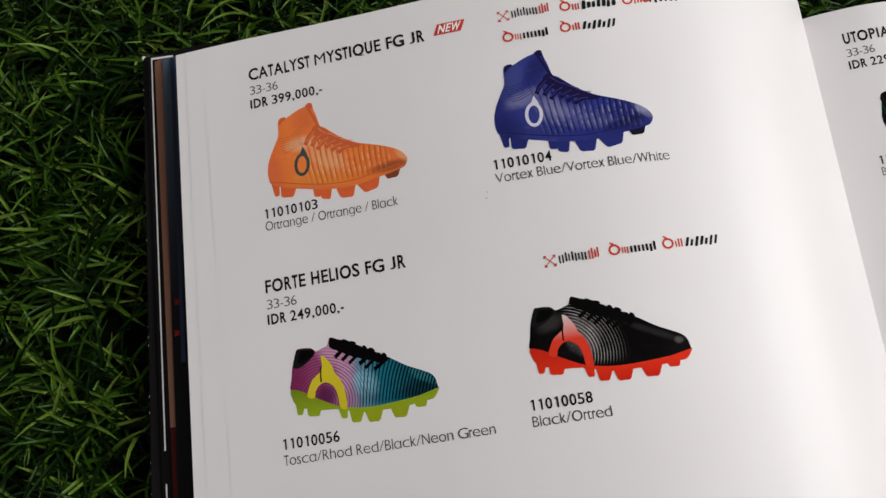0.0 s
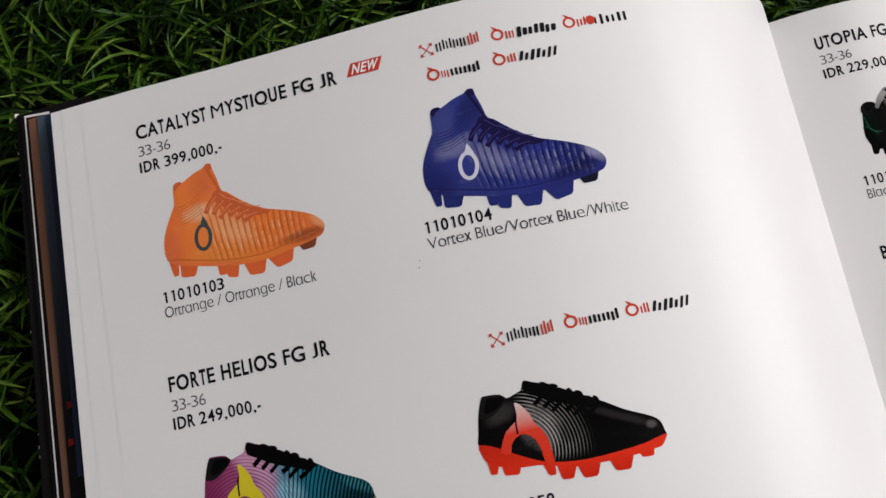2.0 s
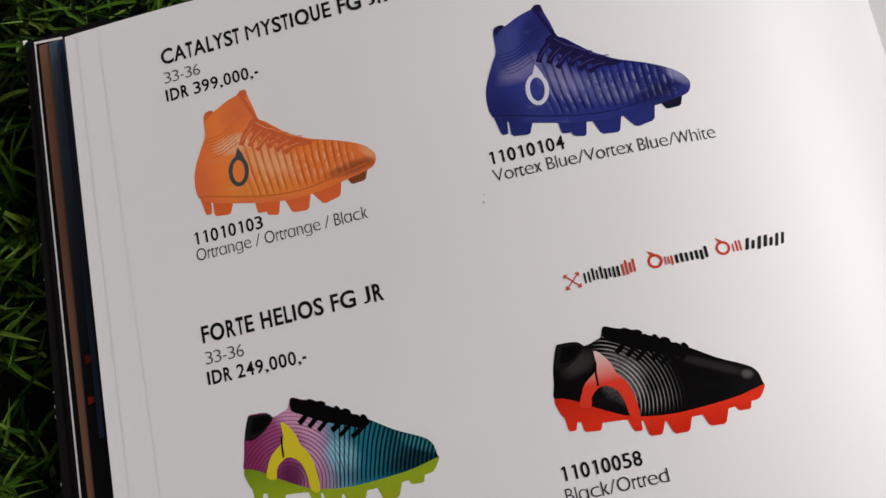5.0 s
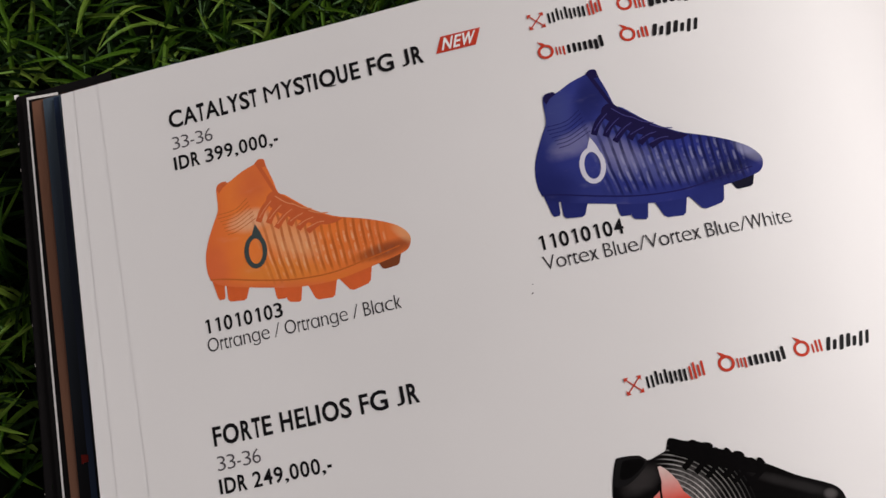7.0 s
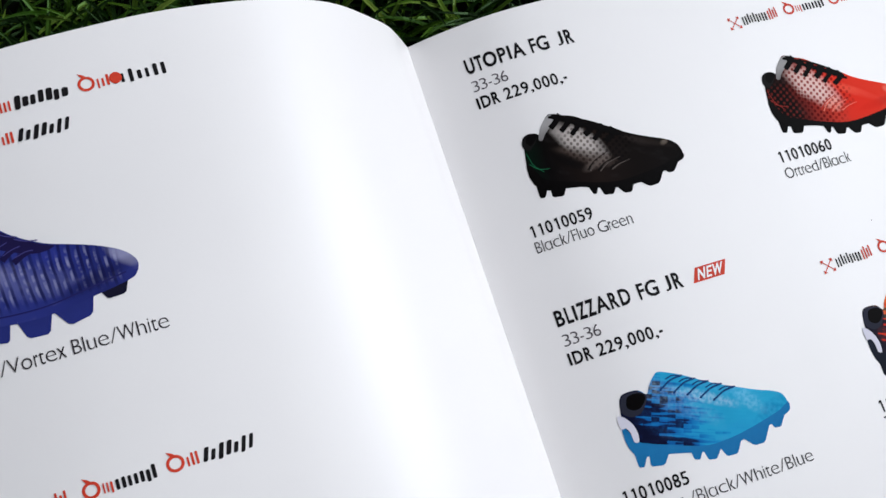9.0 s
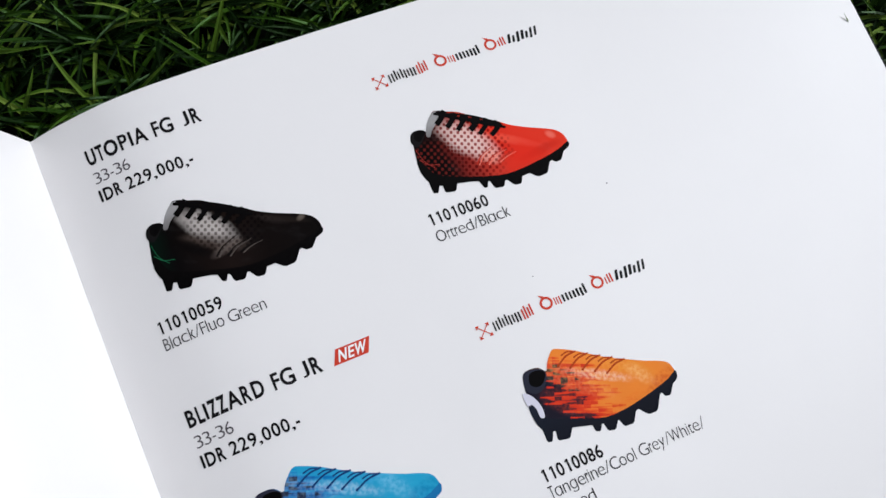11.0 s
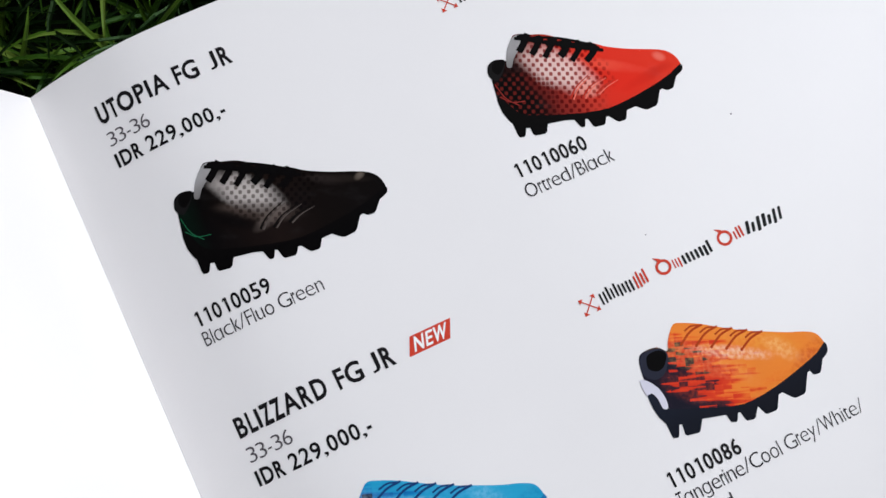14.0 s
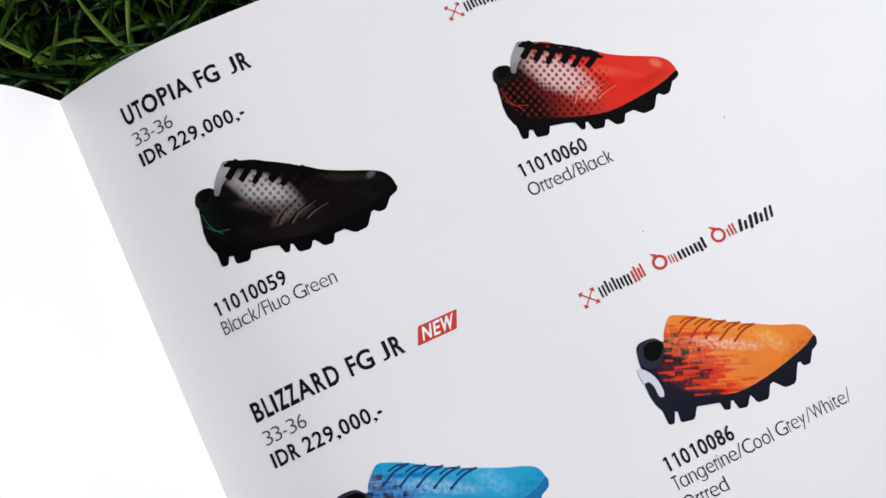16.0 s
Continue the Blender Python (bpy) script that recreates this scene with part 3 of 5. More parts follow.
        if not ribs:
            on = n.math("MULTIPLY", on, n.math("MULTIPLY", n.step(v, 0.10, 0.17), n.math("MULTIPLY_ADD", n.step(n.noise(vec, 6.0, 2), 0.35, 0.6), 0.6, 0.4)))
        c = n.mix(n.math("MULTIPLY", on, 0.8), c, col)
    if fan:
        # raised ribs that spread from the sole towards the instep: a dark groove and a lit crest each
        (ua, va, rise), (p0, p1, p2), (first, last), deep, lit_col = fan
        h = n.math("DIVIDE", n.math("SUBTRACT", n.math("SUBTRACT", v0, va), n.math("MULTIPLY", n.math("SUBTRACT", u0, ua), rise)), 0.2)
        wide = n.math("MULTIPLY_ADD", n.math("MULTIPLY", h, h), p2, n.math("MULTIPLY_ADD", h, p1, p0))
        k = n.math("DIVIDE", n.math("SUBTRACT", u0, n.math("MULTIPLY_ADD", h, 0.03 if ribs > 0.9 else -0.035, ua)), wide)
        k = n.math("MULTIPLY_ADD", n.math("SUBTRACT", n.noise(vec, 6.0, 2), 0.5), 0.45, k)
        ph = n.math("MULTIPLY", k, 6.283)
        here = n.math("MULTIPLY", n.step(k, first - 1.0, first + 1.0), n.math("SUBTRACT", 1.0, n.step(k, last - 1.0, last)))
        here = n.math("MULTIPLY", here, n.math("MULTIPLY", n.step(h, -0.08, 0.12), n.math("SUBTRACT", 1.0, n.step(h, 1.5, 1.9))))
        if ribs < 0.9:
            here = n.math("MULTIPLY", here, n.math("MULTIPLY_ADD", n.step(n.noise(vec, 9.0, 2), 0.3, 0.65), 0.5, 0.5))
        edge = 0.1 if ribs < 0.9 else n.math("MULTIPLY_ADD", n.step(k, 4.0, 14.0), -0.75, 0.1)
        c = n.mix(n.math("MULTIPLY", n.math("MULTIPLY", n.step(n.math("SINE", ph), edge, n.math("ADD", edge, 0.8)), here), ribs), c, deep)
        crest = n.math("MULTIPLY", n.step(n.math("SINE", n.math("ADD", ph, 2.2)), 0.25, 1.0), here)
        mid = n.math("SUBTRACT", h, 0.55)
        crest = n.math("MULTIPLY", crest, n.math("SUBTRACT", 1.0, n.step(n.math("MULTIPLY", mid, mid), 0.0, 0.28)))
        spotty = n.step(n.noise(vec, 24.0, 2), 0.38, 0.62)
        c = n.mix(n.math("MULTIPLY", n.math("MULTIPLY", crest, spotty), gloss), c, lit_col)
    elif ribs:
        bow = n.math("MULTIPLY", n.math("SUBTRACT", v, 0.25), n.math("SUBTRACT", v, 0.25))
        ph = n.math("ADD", n.math("MULTIPLY", u, rib_n * 6.283), n.math("ADD", n.math("MULTIPLY", bow, 60.0 * rib_lean), n.math("MULTIPLY", n.noise(vec, 5.0, 1), 1.6)))
        w = n.math("SINE", ph)
        here = n.math("MULTIPLY", n.step(u, rib_span[0], rib_span[0] + 0.10), n.math("SUBTRACT", 1.0, n.step(u, rib_span[1] - 0.12, rib_span[1])))
        c = n.mix(n.math("MULTIPLY", n.math("MULTIPLY", n.step(w, -0.2, 0.95), here), ribs), c, rib_col)
        lit = n.math("MULTIPLY", n.math("MULTIPLY", n.step(n.math("SINE", n.math("ADD", ph, 2.4)), 0.2, 1.0), here), gloss)
        c = n.mix(n.math("MULTIPLY", lit, n.step(n.noise(n.stretch(vec, 1.0, 1.0), 6.0, 2), 0.40, 0.62)), c, (0.80, 0.78, 0.80, 1))
    if dots:
        (gu, gv), (ru, rv), pitch, col = dots
        a = n.math("SINE", n.math("MULTIPLY", u, pitch))
        b = n.math("SINE", n.math("MULTIPLY", v, pitch))
        p, q = n.math("DIVIDE", n.math("SUBTRACT", u, gu), ru), n.math("DIVIDE", n.math("SUBTRACT", v, gv), rv)
        r2 = n.math("ADD", n.math("ADD", n.math("MULTIPLY", p, p), n.math("MULTIPLY", q, q)), n.math("MULTIPLY", n.math("SUBTRACT", n.noise(vec, 7.0, 2), 0.5), 1.2))
        here = n.math("SUBTRACT", 1.0, n.step(r2, 0.45, 1.0))
        deepen = n.node("ShaderNodeMix", data="RGBA", blend="MULTIPLY")
        n.put(deepen.inputs[0], n.math("MULTIPLY", n.step(n.math("MULTIPLY", a, b), 0.05, 0.45), here))
        n.put(deepen.inputs[6], c)
        n.put(deepen.inputs[7], col)
        c = deepen.outputs[2]
    if sparks:
        (gu, gv), (ru, rv), pitch, col = sparks
        a = n.math("SINE", n.math("MULTIPLY", u, pitch))
        b = n.math("SINE", n.math("MULTIPLY", v, pitch))
        p, q = n.math("DIVIDE", n.math("SUBTRACT", u, gu), ru), n.math("DIVIDE", n.math("SUBTRACT", v, gv), rv)
        here = n.math("SUBTRACT", 1.0, n.step(n.math("ADD", n.math("MULTIPLY", p, p), n.math("MULTIPLY", q, q)), 0.4, 1.0))
        c = n.mix(n.math("MULTIPLY", n.step(n.math("MULTIPLY", n.math("MULTIPLY", a, b), -1.0), 0.15, 0.5), here), c, col)
    soft = n.step(n.noise(n.stretch(vec, 1.0, 2.2), 6.5, 3), 0.55, 0.80)
    c = n.mix(n.math("MULTIPLY", soft, gloss * (0.12 if tones else 0.45)), c, (0.80, 0.77, 0.78, 1))
    dark = n.math("ADD", n.math("MULTIPLY", n.step(n.noise(vec, 4.0, 3), 0.48, 0.75), 0.45), n.math("MULTIPLY", n.math("SUBTRACT", 1.0, n.step(v0, 0.10, 0.34)), 0.45))
    n.colour(n.mix(n.math("MULTIPLY", dark, shade), c, (0.006, 0.006, 0.008, 1)))
    return n.mat


def flat_print(name, stops, vertical=True, speck=0.15):
    n = Nodes(name, 0.5, 0.02)
    vec, u, v = n.uv()
    c = n.ramp(v if vertical else u, stops)
    n.colour(n.mix(n.math("MULTIPLY", n.noise(vec, 30.0, 3), speck), c, (0.01, 0.01, 0.01, 1)))
    return n.mat


def moved(points, m):
    ds, dy, ks, ky, s0, y0 = m
    return [(s0 + (p[0] - s0) * ks + ds, y0 + (p[1] - y0) * ky + dy) for p in points]


def quads(points):
    return [points[i:i + 4] for i in range(0, len(points), 4)]


def rounded_stud(q):
    """A stud with its lower corners rounded off."""
    a, b, c, d = (np.array(p) for p in q)
    return [tuple(p) for p in (a, b, c + (b - c) * 0.13, c + (d - c) * 0.12, d + (c - d) * 0.12, d + (a - d) * 0.13)]


MYSTIQUE = [(-129.3, -27.2), (-128.3, -23.7), (-126.3, -19.8), (-125.1, -17.5), (-124.8, -13.3), (-124.0, -12.1), (-122.5, -12.0), (-122.1, -12.4),
            (-118.7, -10.8), (-115.7, -9.9), (-115.0, -9.2), (-113.7, -9.4), (-113.4, -11.0), (-112.5, -14.1), (-111.8, -17.0), (-110.4, -17.9),
            (-108.4, -19.7), (-105.6, -22.0), (-101.3, -24.5), (-97.6, -25.8), (-94.6, -26.8), (-91.2, -28.2), (-88.7, -29.6), (-87.1, -31.2),
            (-86.6, -32.6), (-87.2, -34.2), (-89.0, -35.2), (-96.4, -36.5), (-103.6, -37.4), (-111.2, -36.9), (-118.7, -35.3), (-126.1, -33.3), (-129.0, -31.2)]
MYSTIQUE_STUDS = [(-128.8, -30.9), (-126.1, -32.6), (-126.4, -35.9), (-127.8, -35.9), (-125.8, -32.8), (-120.9, -34.3), (-122.1, -37.1), (-125.9, -36.6),
                  (-116.0, -35.4), (-113.5, -36.2), (-113.7, -38.6), (-115.7, -38.4), (-114.3, -36.1), (-110.1, -36.7), (-110.9, -40.0), (-113.5, -39.4),
                  (-109.0, -36.9), (-102.8, -37.0), (-103.9, -40.6), (-107.7, -40.3), (-102.6, -37.0), (-95.3, -35.9), (-96.2, -39.4), (-100.3, -40.2)]
MYSTIQUE_TOE_STUD = [(-94.0, -35.9), (-89.0, -35.0), (-89.9, -37.3), (-93.1, -37.5)]
STAY = (0, 0, 1, 1, 0, 0)


def high_boot(label, m, upper, stud, toe_stud, lace, lace_edge, emblem, seam):
    f = moved([(-129.3, -40.6)], m)[0] + (42.7 * m[2],)
    boot = printed("printed_boot", [[tuple(p) for p in glide(moved(MYSTIQUE, m), 3, True)]], upper, catalogue, label, 0.06, f)
    for k, q in enumerate(quads(moved(MYSTIQUE_STUDS, m))):
        printed("stud", [rounded_stud(q)], stud, boot, "", 0.05 - 0.004 * k, f)
    printed("stud", [rounded_stud(moved(MYSTIQUE_TOE_STUD, m))], toe_stud, boot, "", 0.05, f)
    sole = [(-129.0, -31.4), (-126.0, -31.9), (-118.7, -33.8), (-111.2, -35.3), (-103.6, -35.7), (-96.4, -34.8), (-89.0, -33.6)]
    printed("sole_seam", [band(moved(sole, m), 0.28)], seam, boot, "", 0.085, f)
    for k in range(7):
        a = [(-125.6 + 0.3 * k, -18.6 - 0.75 * k), (-121.5, -18.3 - 0.75 * k), (-118.6 + 0.2 * k, -16.6 - 0.75 * k)]
        printed("collar_line", [band(moved(a, m), 0.13)], seam, boot, "", 0.09, f)
    throat = [(-112.6, -16.6), (-110.6, -18.1), (-108.5, -19.9), (-105.7, -22.2), (-101.4, -24.7), (-99.6, -25.5), (-102.6, -26.0), (-106.4, -24.7), (-110.3, -22.6), (-113.4, -20.2), (-114.6, -18.2), (-113.9, -16.9)]
    printed("throat", [[tuple(p) for p in glide(moved(throat, m), 3, True)]], lace, boot, "", 0.088, f)
    for k in range(6):
        s, y = -116.6 + 2.05 * k, -18.2 - 1.1 * k
        r = 0.4 * math.sin(2.3 * k + 0.4)
        a = [(s - 0.5 + r, y - 4.0 + 0.3 * k + r), (s + 1.0, y - 1.7 + 0.5 * r), (s + 3.1, y + 0.2 - 0.25 * k)]
        printed("lace", [band(moved(a, m), 1.2 + 0.2 * r, 5)], lace, boot, "", 0.10 + 0.006 * k, f)
        printed("lace_fold", [band(moved([(s - 0.2 + r, y - 3.2 + 0.3 * k + r), (s + 1.5, y - 1.4), (s + 3.0, y - 0.2 - 0.25 * k)], m), 0.16, 5)], lace_edge, boot, "", 0.103 + 0.006 * k, f)
    for k in range(3):
        printed("lace_fold", [band(moved([(-112.6 + 3.2 * k, -17.6 - 2.3 * k), (-110.6 + 3.2 * k, -19.4 - 1.9 * k), (-108.6 + 3.2 * k, -20.4 - 1.6 * k)], m), 0.2, 5)], lace_edge, boot, "", 0.15 + 0.002 * k, f)
    ankle = [(-115.4, -9.6), (-113.8, -13.4), (-112.2, -17.2)]
    printed("collar_edge", [band(moved(ankle, m), 0.75)], lace, boot, "", 0.09, f)
    for tab in ([(-115.8, -9.9), (-115.0, -9.2), (-113.7, -9.4), (-113.4, -11.0), (-114.5, -11.0), (-115.0, -10.2)], [(-124.7, -13.2), (-124.0, -12.1), (-122.5, -12.0), (-122.1, -12.5), (-123.4, -13.2), (-124.3, -14.2)]):
        printed("collar_tab", [moved(tab, m)], lace, boot, "", 0.10, f)
    s, y = moved([(-118.5, -27.8)], m)[0]
    for k, o in enumerate(ring(s, y, 2.45 * m[2], 3.55 * m[3], 0.92, -0.1)):
        printed("emblem", [o], emblem, boot, "", 0.105, f)
    printed("emblem", [moved([(-118.9, -24.6), (-117.8, -22.3), (-117.0, -24.0), (-116.6, -25.2), (-117.7, -24.9)], m)], emblem, boot, "", 0.115, f)
    return boot


# soft tones of the printed photographs: u, v, length, breadth, turn, colour, amount
BLUE_TONES = [(0.149, 0.548, 0.078, 0.158, -0.37, srgb(92, 100, 150), 0.25),
    (0.314, 0.615, 0.079, 0.143, -0.54, srgb(24, 24, 70), 0.6),
    (0.211, 0.421, 0.142, 0.060, 0.29, srgb(170, 166, 198), 0.35),
    (0.373, 0.328, 0.127, 0.081, -0.72, srgb(176, 172, 202), 0.36),
    (0.534, 0.235, 0.227, 0.075, -0.23, srgb(120, 124, 172), 0.35),
    (0.950, 0.242, 0.084, 0.039, -0.76, srgb(176, 176, 206), 0.55),
    (0.833, 0.170, 0.168, 0.040, 0.25, srgb(16, 16, 52), 0.5),
    (0.056, 0.229, 0.123, 0.111, -0.18, srgb(30, 34, 92), 0.6),
    (0.658, 0.327, 0.158, 0.034, -0.40, srgb(44, 52, 132), 0.7)]
ORANGE_TONES = [(0.292, 0.644, 0.105, 0.149, -0.55, srgb(214, 100, 66), 0.6),
    (0.251, 0.459, 0.119, 0.061, -0.03, srgb(234, 200, 166), 0.6),
    (0.425, 0.320, 0.197, 0.100, -0.63, srgb(238, 194, 146), 0.45),
    (0.361, 0.179, 0.237, 0.071, -0.20, srgb(230, 144, 62), 0.5),
    (0.872, 0.162, 0.166, 0.040, 0.07, srgb(112, 56, 40), 0.75),
    (0.981, 0.223, 0.087, 0.038, -0.80, srgb(240, 190, 140), 0.5),
    (0.352, 0.093, 0.431, 0.047, -0.20, srgb(222, 104, 72), 0.5),
    (0.036, 0.226, 0.081, 0.178, -0.20, srgb(220, 108, 70), 0.5)]
TOSCA_TONES = [(0.240, 0.215, 0.085, 0.085, 0.0, srgb(84, 26, 70), 0.9),
    (0.034, 0.341, 0.095, 0.214, -0.16, srgb(128, 36, 80), 0.55),
    (0.315, 0.477, 0.166, 0.086, -0.66, srgb(214, 164, 192), 0.7),
    (0.380, 0.321, 0.074, 0.135, -0.16, srgb(206, 160, 190), 0.6),
    (0.514, 0.256, 0.104, 0.084, -0.49, srgb(136, 200, 220), 0.8),
    (0.875, 0.149, 0.170, 0.084, 0.10, srgb(8, 44, 56), 0.85),
    (0.899, 0.244, 0.122, 0.035, -0.58, srgb(70, 160, 170), 0.5)]
BLACK_TONES = [(0.773, 0.279, 0.189, 0.025, -0.44, srgb(60, 58, 58), 0.4),
    (0.926, 0.204, 0.032, 0.024, -0.12, srgb(96, 92, 92), 0.8),
    (0.151, 0.416, 0.104, 0.055, 0.37, srgb(70, 66, 66), 0.5)]
COAL_TONES = [(0.318, 0.312, 0.175, 0.075, -0.80, srgb(190, 182, 177), 0.92),
    (0.330, 0.215, 0.190, 0.045, -0.50, srgb(84, 72, 66), 0.6),
    (0.372, 0.166, 0.089, 0.035, 0.25, srgb(104, 92, 86), 0.7),
    (0.214, 0.229, 0.125, 0.035, -0.71, srgb(9, 7, 7), 0.9),
    (0.790, 0.178, 0.030, 0.018, 0.29, srgb(140, 126, 114), 0.5),
    (0.700, 0.205, 0.150, 0.020, -0.45, srgb(56, 47, 42), 0.3),
    (0.639, 0.225, 0.090, 0.023, -0.60, srgb(44, 38, 36), 0.4)]
RED_TONES = [(0.318, 0.298, 0.205, 0.095, -0.85, srgb(232, 204, 196), 0.9),
    (0.406, 0.157, 0.066, 0.046, -0.40, srgb(240, 156, 136), 0.55),
    (0.087, 0.227, 0.155, 0.068, -0.68, srgb(14, 6, 6), 0.85),
    (-0.003, 0.317, 0.067, 0.117, -0.40, srgb(12, 8, 8), 0.9),
    (0.793, 0.167, 0.036, 0.024, -0.77, srgb(246, 140, 120), 0.55),
    (0.560, 0.215, 0.190, 0.030, -0.55, srgb(240, 96, 74), 0.5),
    (0.700, 0.100, 0.140, 0.030, 0.10, srgb(186, 30, 20), 0.5),
    (0.610, 0.127, 0.126, 0.086, -0.40, srgb(224, 40, 24), 0.6)]
TANG_TONES = [(0.522, 0.319, 0.251, 0.053, -0.63, srgb(236, 160, 62), 0.6),
    (0.227, 0.202, 0.187, 0.076, -0.60, srgb(226, 78, 38), 0.25),
    (0.249, 0.345, 0.284, 0.068, -0.74, srgb(244, 190, 120), 0.22),
    (0.190, 0.406, 0.053, 0.036, -0.43, srgb(232, 150, 80), 0.2),
    (0.639, 0.200, 0.108, 0.041, -0.92, srgb(246, 196, 130), 0.5),
    (0.510, 0.085, 0.171, 0.044, 0.08, srgb(226, 116, 40), 0.5),
    (0.420, 0.285, 0.210, 0.032, -0.50, srgb(250, 218, 188), 0.6),
    (0.740, 0.125, 0.130, 0.045, 0.35, srgb(204, 84, 34), 0.7)]
blue_upper = boot_upper_mat("blue_boot_ink", [(0.0, srgb(40, 46, 110)), (0.25, srgb(52, 60, 132)), (0.55, srgb(46, 54, 130)), (0.85, srgb(36, 42, 108)), (1.0, srgb(46, 52, 124))],
                            0.85, gloss=0.45, shade=0.34, tones=BLUE_TONES, fan=((0.306, 0.139, -0.03), (0.0365, 0.0005, 0.0015), (0.0, 17.5), srgb(20, 22, 64), srgb(176, 178, 208)))
blue_stud = flat_print("blue_stud_ink", [(0.0, srgb(42, 50, 120)), (0.3, srgb(34, 38, 96))])
dark_stud = flat_print("dark_stud_ink", [(0.0, srgb(22, 22, 40)), (1.0, srgb(30, 28, 50))])
navy_lace = flat_print("navy_lace_ink", [(0.0, srgb(26, 22, 62)), (1.0, srgb(36, 30, 76))])
navy_fold = flat_print("navy_fold_ink", [(0.0, srgb(66, 64, 128)), (1.0, srgb(70, 66, 130))])
blue_seam = flat_print("blue_seam_ink", [(0.0, srgb(34, 34, 88)), (1.0, srgb(34, 34, 92))])
white_emblem = flat_print("white_emblem_ink", [(0.0, srgb(214, 212, 224)), (1.0, srgb(206, 206, 222))], True, 0.05)
high_boot("printed picture of a blue ribbed high-collar football boot", STAY, blue_upper, blue_stud, dark_stud, navy_lace, navy_fold, white_emblem, blue_seam)

ORANGE_AT = (-72.47, -2.1, 0.949, 0.967, 0, 0)
orange_upper = boot_upper_mat("orange_boot_ink", [(0.0, srgb(226, 108, 60)), (0.2, srgb(238, 130, 62)), (0.6, srgb(238, 128, 60)), (1.0, srgb(228, 116, 62))],
                              0.75, gloss=0.5, shade=0.12, tones=ORANGE_TONES, fan=((0.308, 0.13, 0.0), (0.0365, 0.0005, 0.0015), (0.0, 16.5), srgb(184, 86, 40), srgb(242, 204, 160)))
orange_stud = flat_print("orange_stud_ink", [(0.0, srgb(232, 108, 60)), (0.3, srgb(214, 96, 46))])
orange_lace = flat_print("orange_lace_ink", [(0.0, srgb(212, 100, 58)), (1.0, srgb(218, 106, 62))])
orange_fold = flat_print("orange_fold_ink", [(0.0, srgb(232, 152, 108)), (1.0, srgb(234, 154, 106))])
orange_seam = flat_print("orange_seam_ink", [(0.0, srgb(206, 104, 50)), (1.0, srgb(206, 106, 50))])
grey_emblem = flat_print("grey_emblem_ink", [(0.0, srgb(66, 78, 80)), (1.0, srgb(82, 92, 90))], True, 0.35)
brown_stud = flat_print("brown_stud_ink", [(0.0, srgb(130, 70, 44)), (1.0, srgb(150, 78, 44))])
high_boot("printed picture of an orange ribbed high-collar football boot", ORANGE_AT, orange_upper, orange_stud, brown_stud, orange_lace, orange_fold, grey_emblem, orange_seam)

FORTE = [(-129.4, -91.3), (-129.0, -88.6), (-128.3, -85.0), (-127.0, -81.4), (-126.1, -80.8), (-122.7, -81.1), (-121.4, -82.2), (-118.8, -81.5), (-117.9, -81.1),
         (-117.2, -79.5), (-116.4, -79.3), (-114.6, -80.1), (-112.0, -80.8), (-110.1, -82.1), (-107.3, -83.4), (-104.0, -85.3), (-100.6, -87.2), (-96.6, -89.7),
         (-92.5, -91.6), (-90.4, -92.7), (-89.2, -94.0), (-88.8, -95.9), (-88.9, -97.2), (-93.7, -98.2), (-99.8, -98.8), (-107.2, -99.1), (-112.9, -98.5),
         (-117.1, -97.4), (-123.1, -94.6), (-125.8, -92.9)]
FORTE_SOLE = [(-88.8, -96.6), (-89.0, -97.6), (-90.2, -99.0), (-92.1, -99.3), (-97.1, -99.8), (-104.5, -99.9), (-108.8, -99.8), (-113.0, -98.9), (-117.2, -97.8),
              (-121.5, -97.5), (-124.3, -96.7), (-126.4, -96.3), (-128.2, -95.3), (-129.2, -93.4), (-129.4, -91.0), (-125.8, -92.2), (-123.1, -93.8), (-117.1, -96.9),
              (-112.9, -98.0), (-107.2, -98.6), (-99.8, -98.3), (-93.7, -97.7)]
FORTE_STUDS = [(-128.4, -94.7), (-126.0, -96.0), (-126.7, -97.9), (-128.1, -97.8), (-125.4, -95.8), (-121.2, -96.9), (-122.0, -98.9), (-125.2, -98.5),
               (-116.7, -97.4), (-114.0, -98.1), (-114.2, -100.5), (-115.8, -100.4), (-113.7, -98.2), (-109.5, -99.4), (-110.7, -102.0), (-113.1, -101.8),
               (-109.5, -99.1), (-104.1, -99.3), (-105.4, -102.5), (-108.4, -102.4), (-102.3, -99.5), (-96.7, -99.3), (-98.1, -102.5), (-101.3, -102.3),
               (-95.8, -99.2), (-91.9, -98.8), (-92.5, -100.7), (-95.0, -100.6)]
FORTE_FLAME = [(-124.9, -93.6), (-124.2, -91.4), (-122.9, -89.3), (-120.9, -87.9), (-119.9, -86.3), (-120.0, -83.6), (-118.7, -84.3), (-117.1, -86.7), (-116.6, -88.5), (-115.0, -90.8),
               (-114.1, -94.2), (-114.1, -98.2), (-115.9, -97.7), (-116.2, -94.9), (-117.1, -92.1), (-119.2, -90.6), (-121.0, -91.0), (-122.4, -92.4), (-122.9, -94.2)]
FORTE_STEM = [(-120.2, -86.4), (-120.5, -88.0), (-120.6, -90.4)]


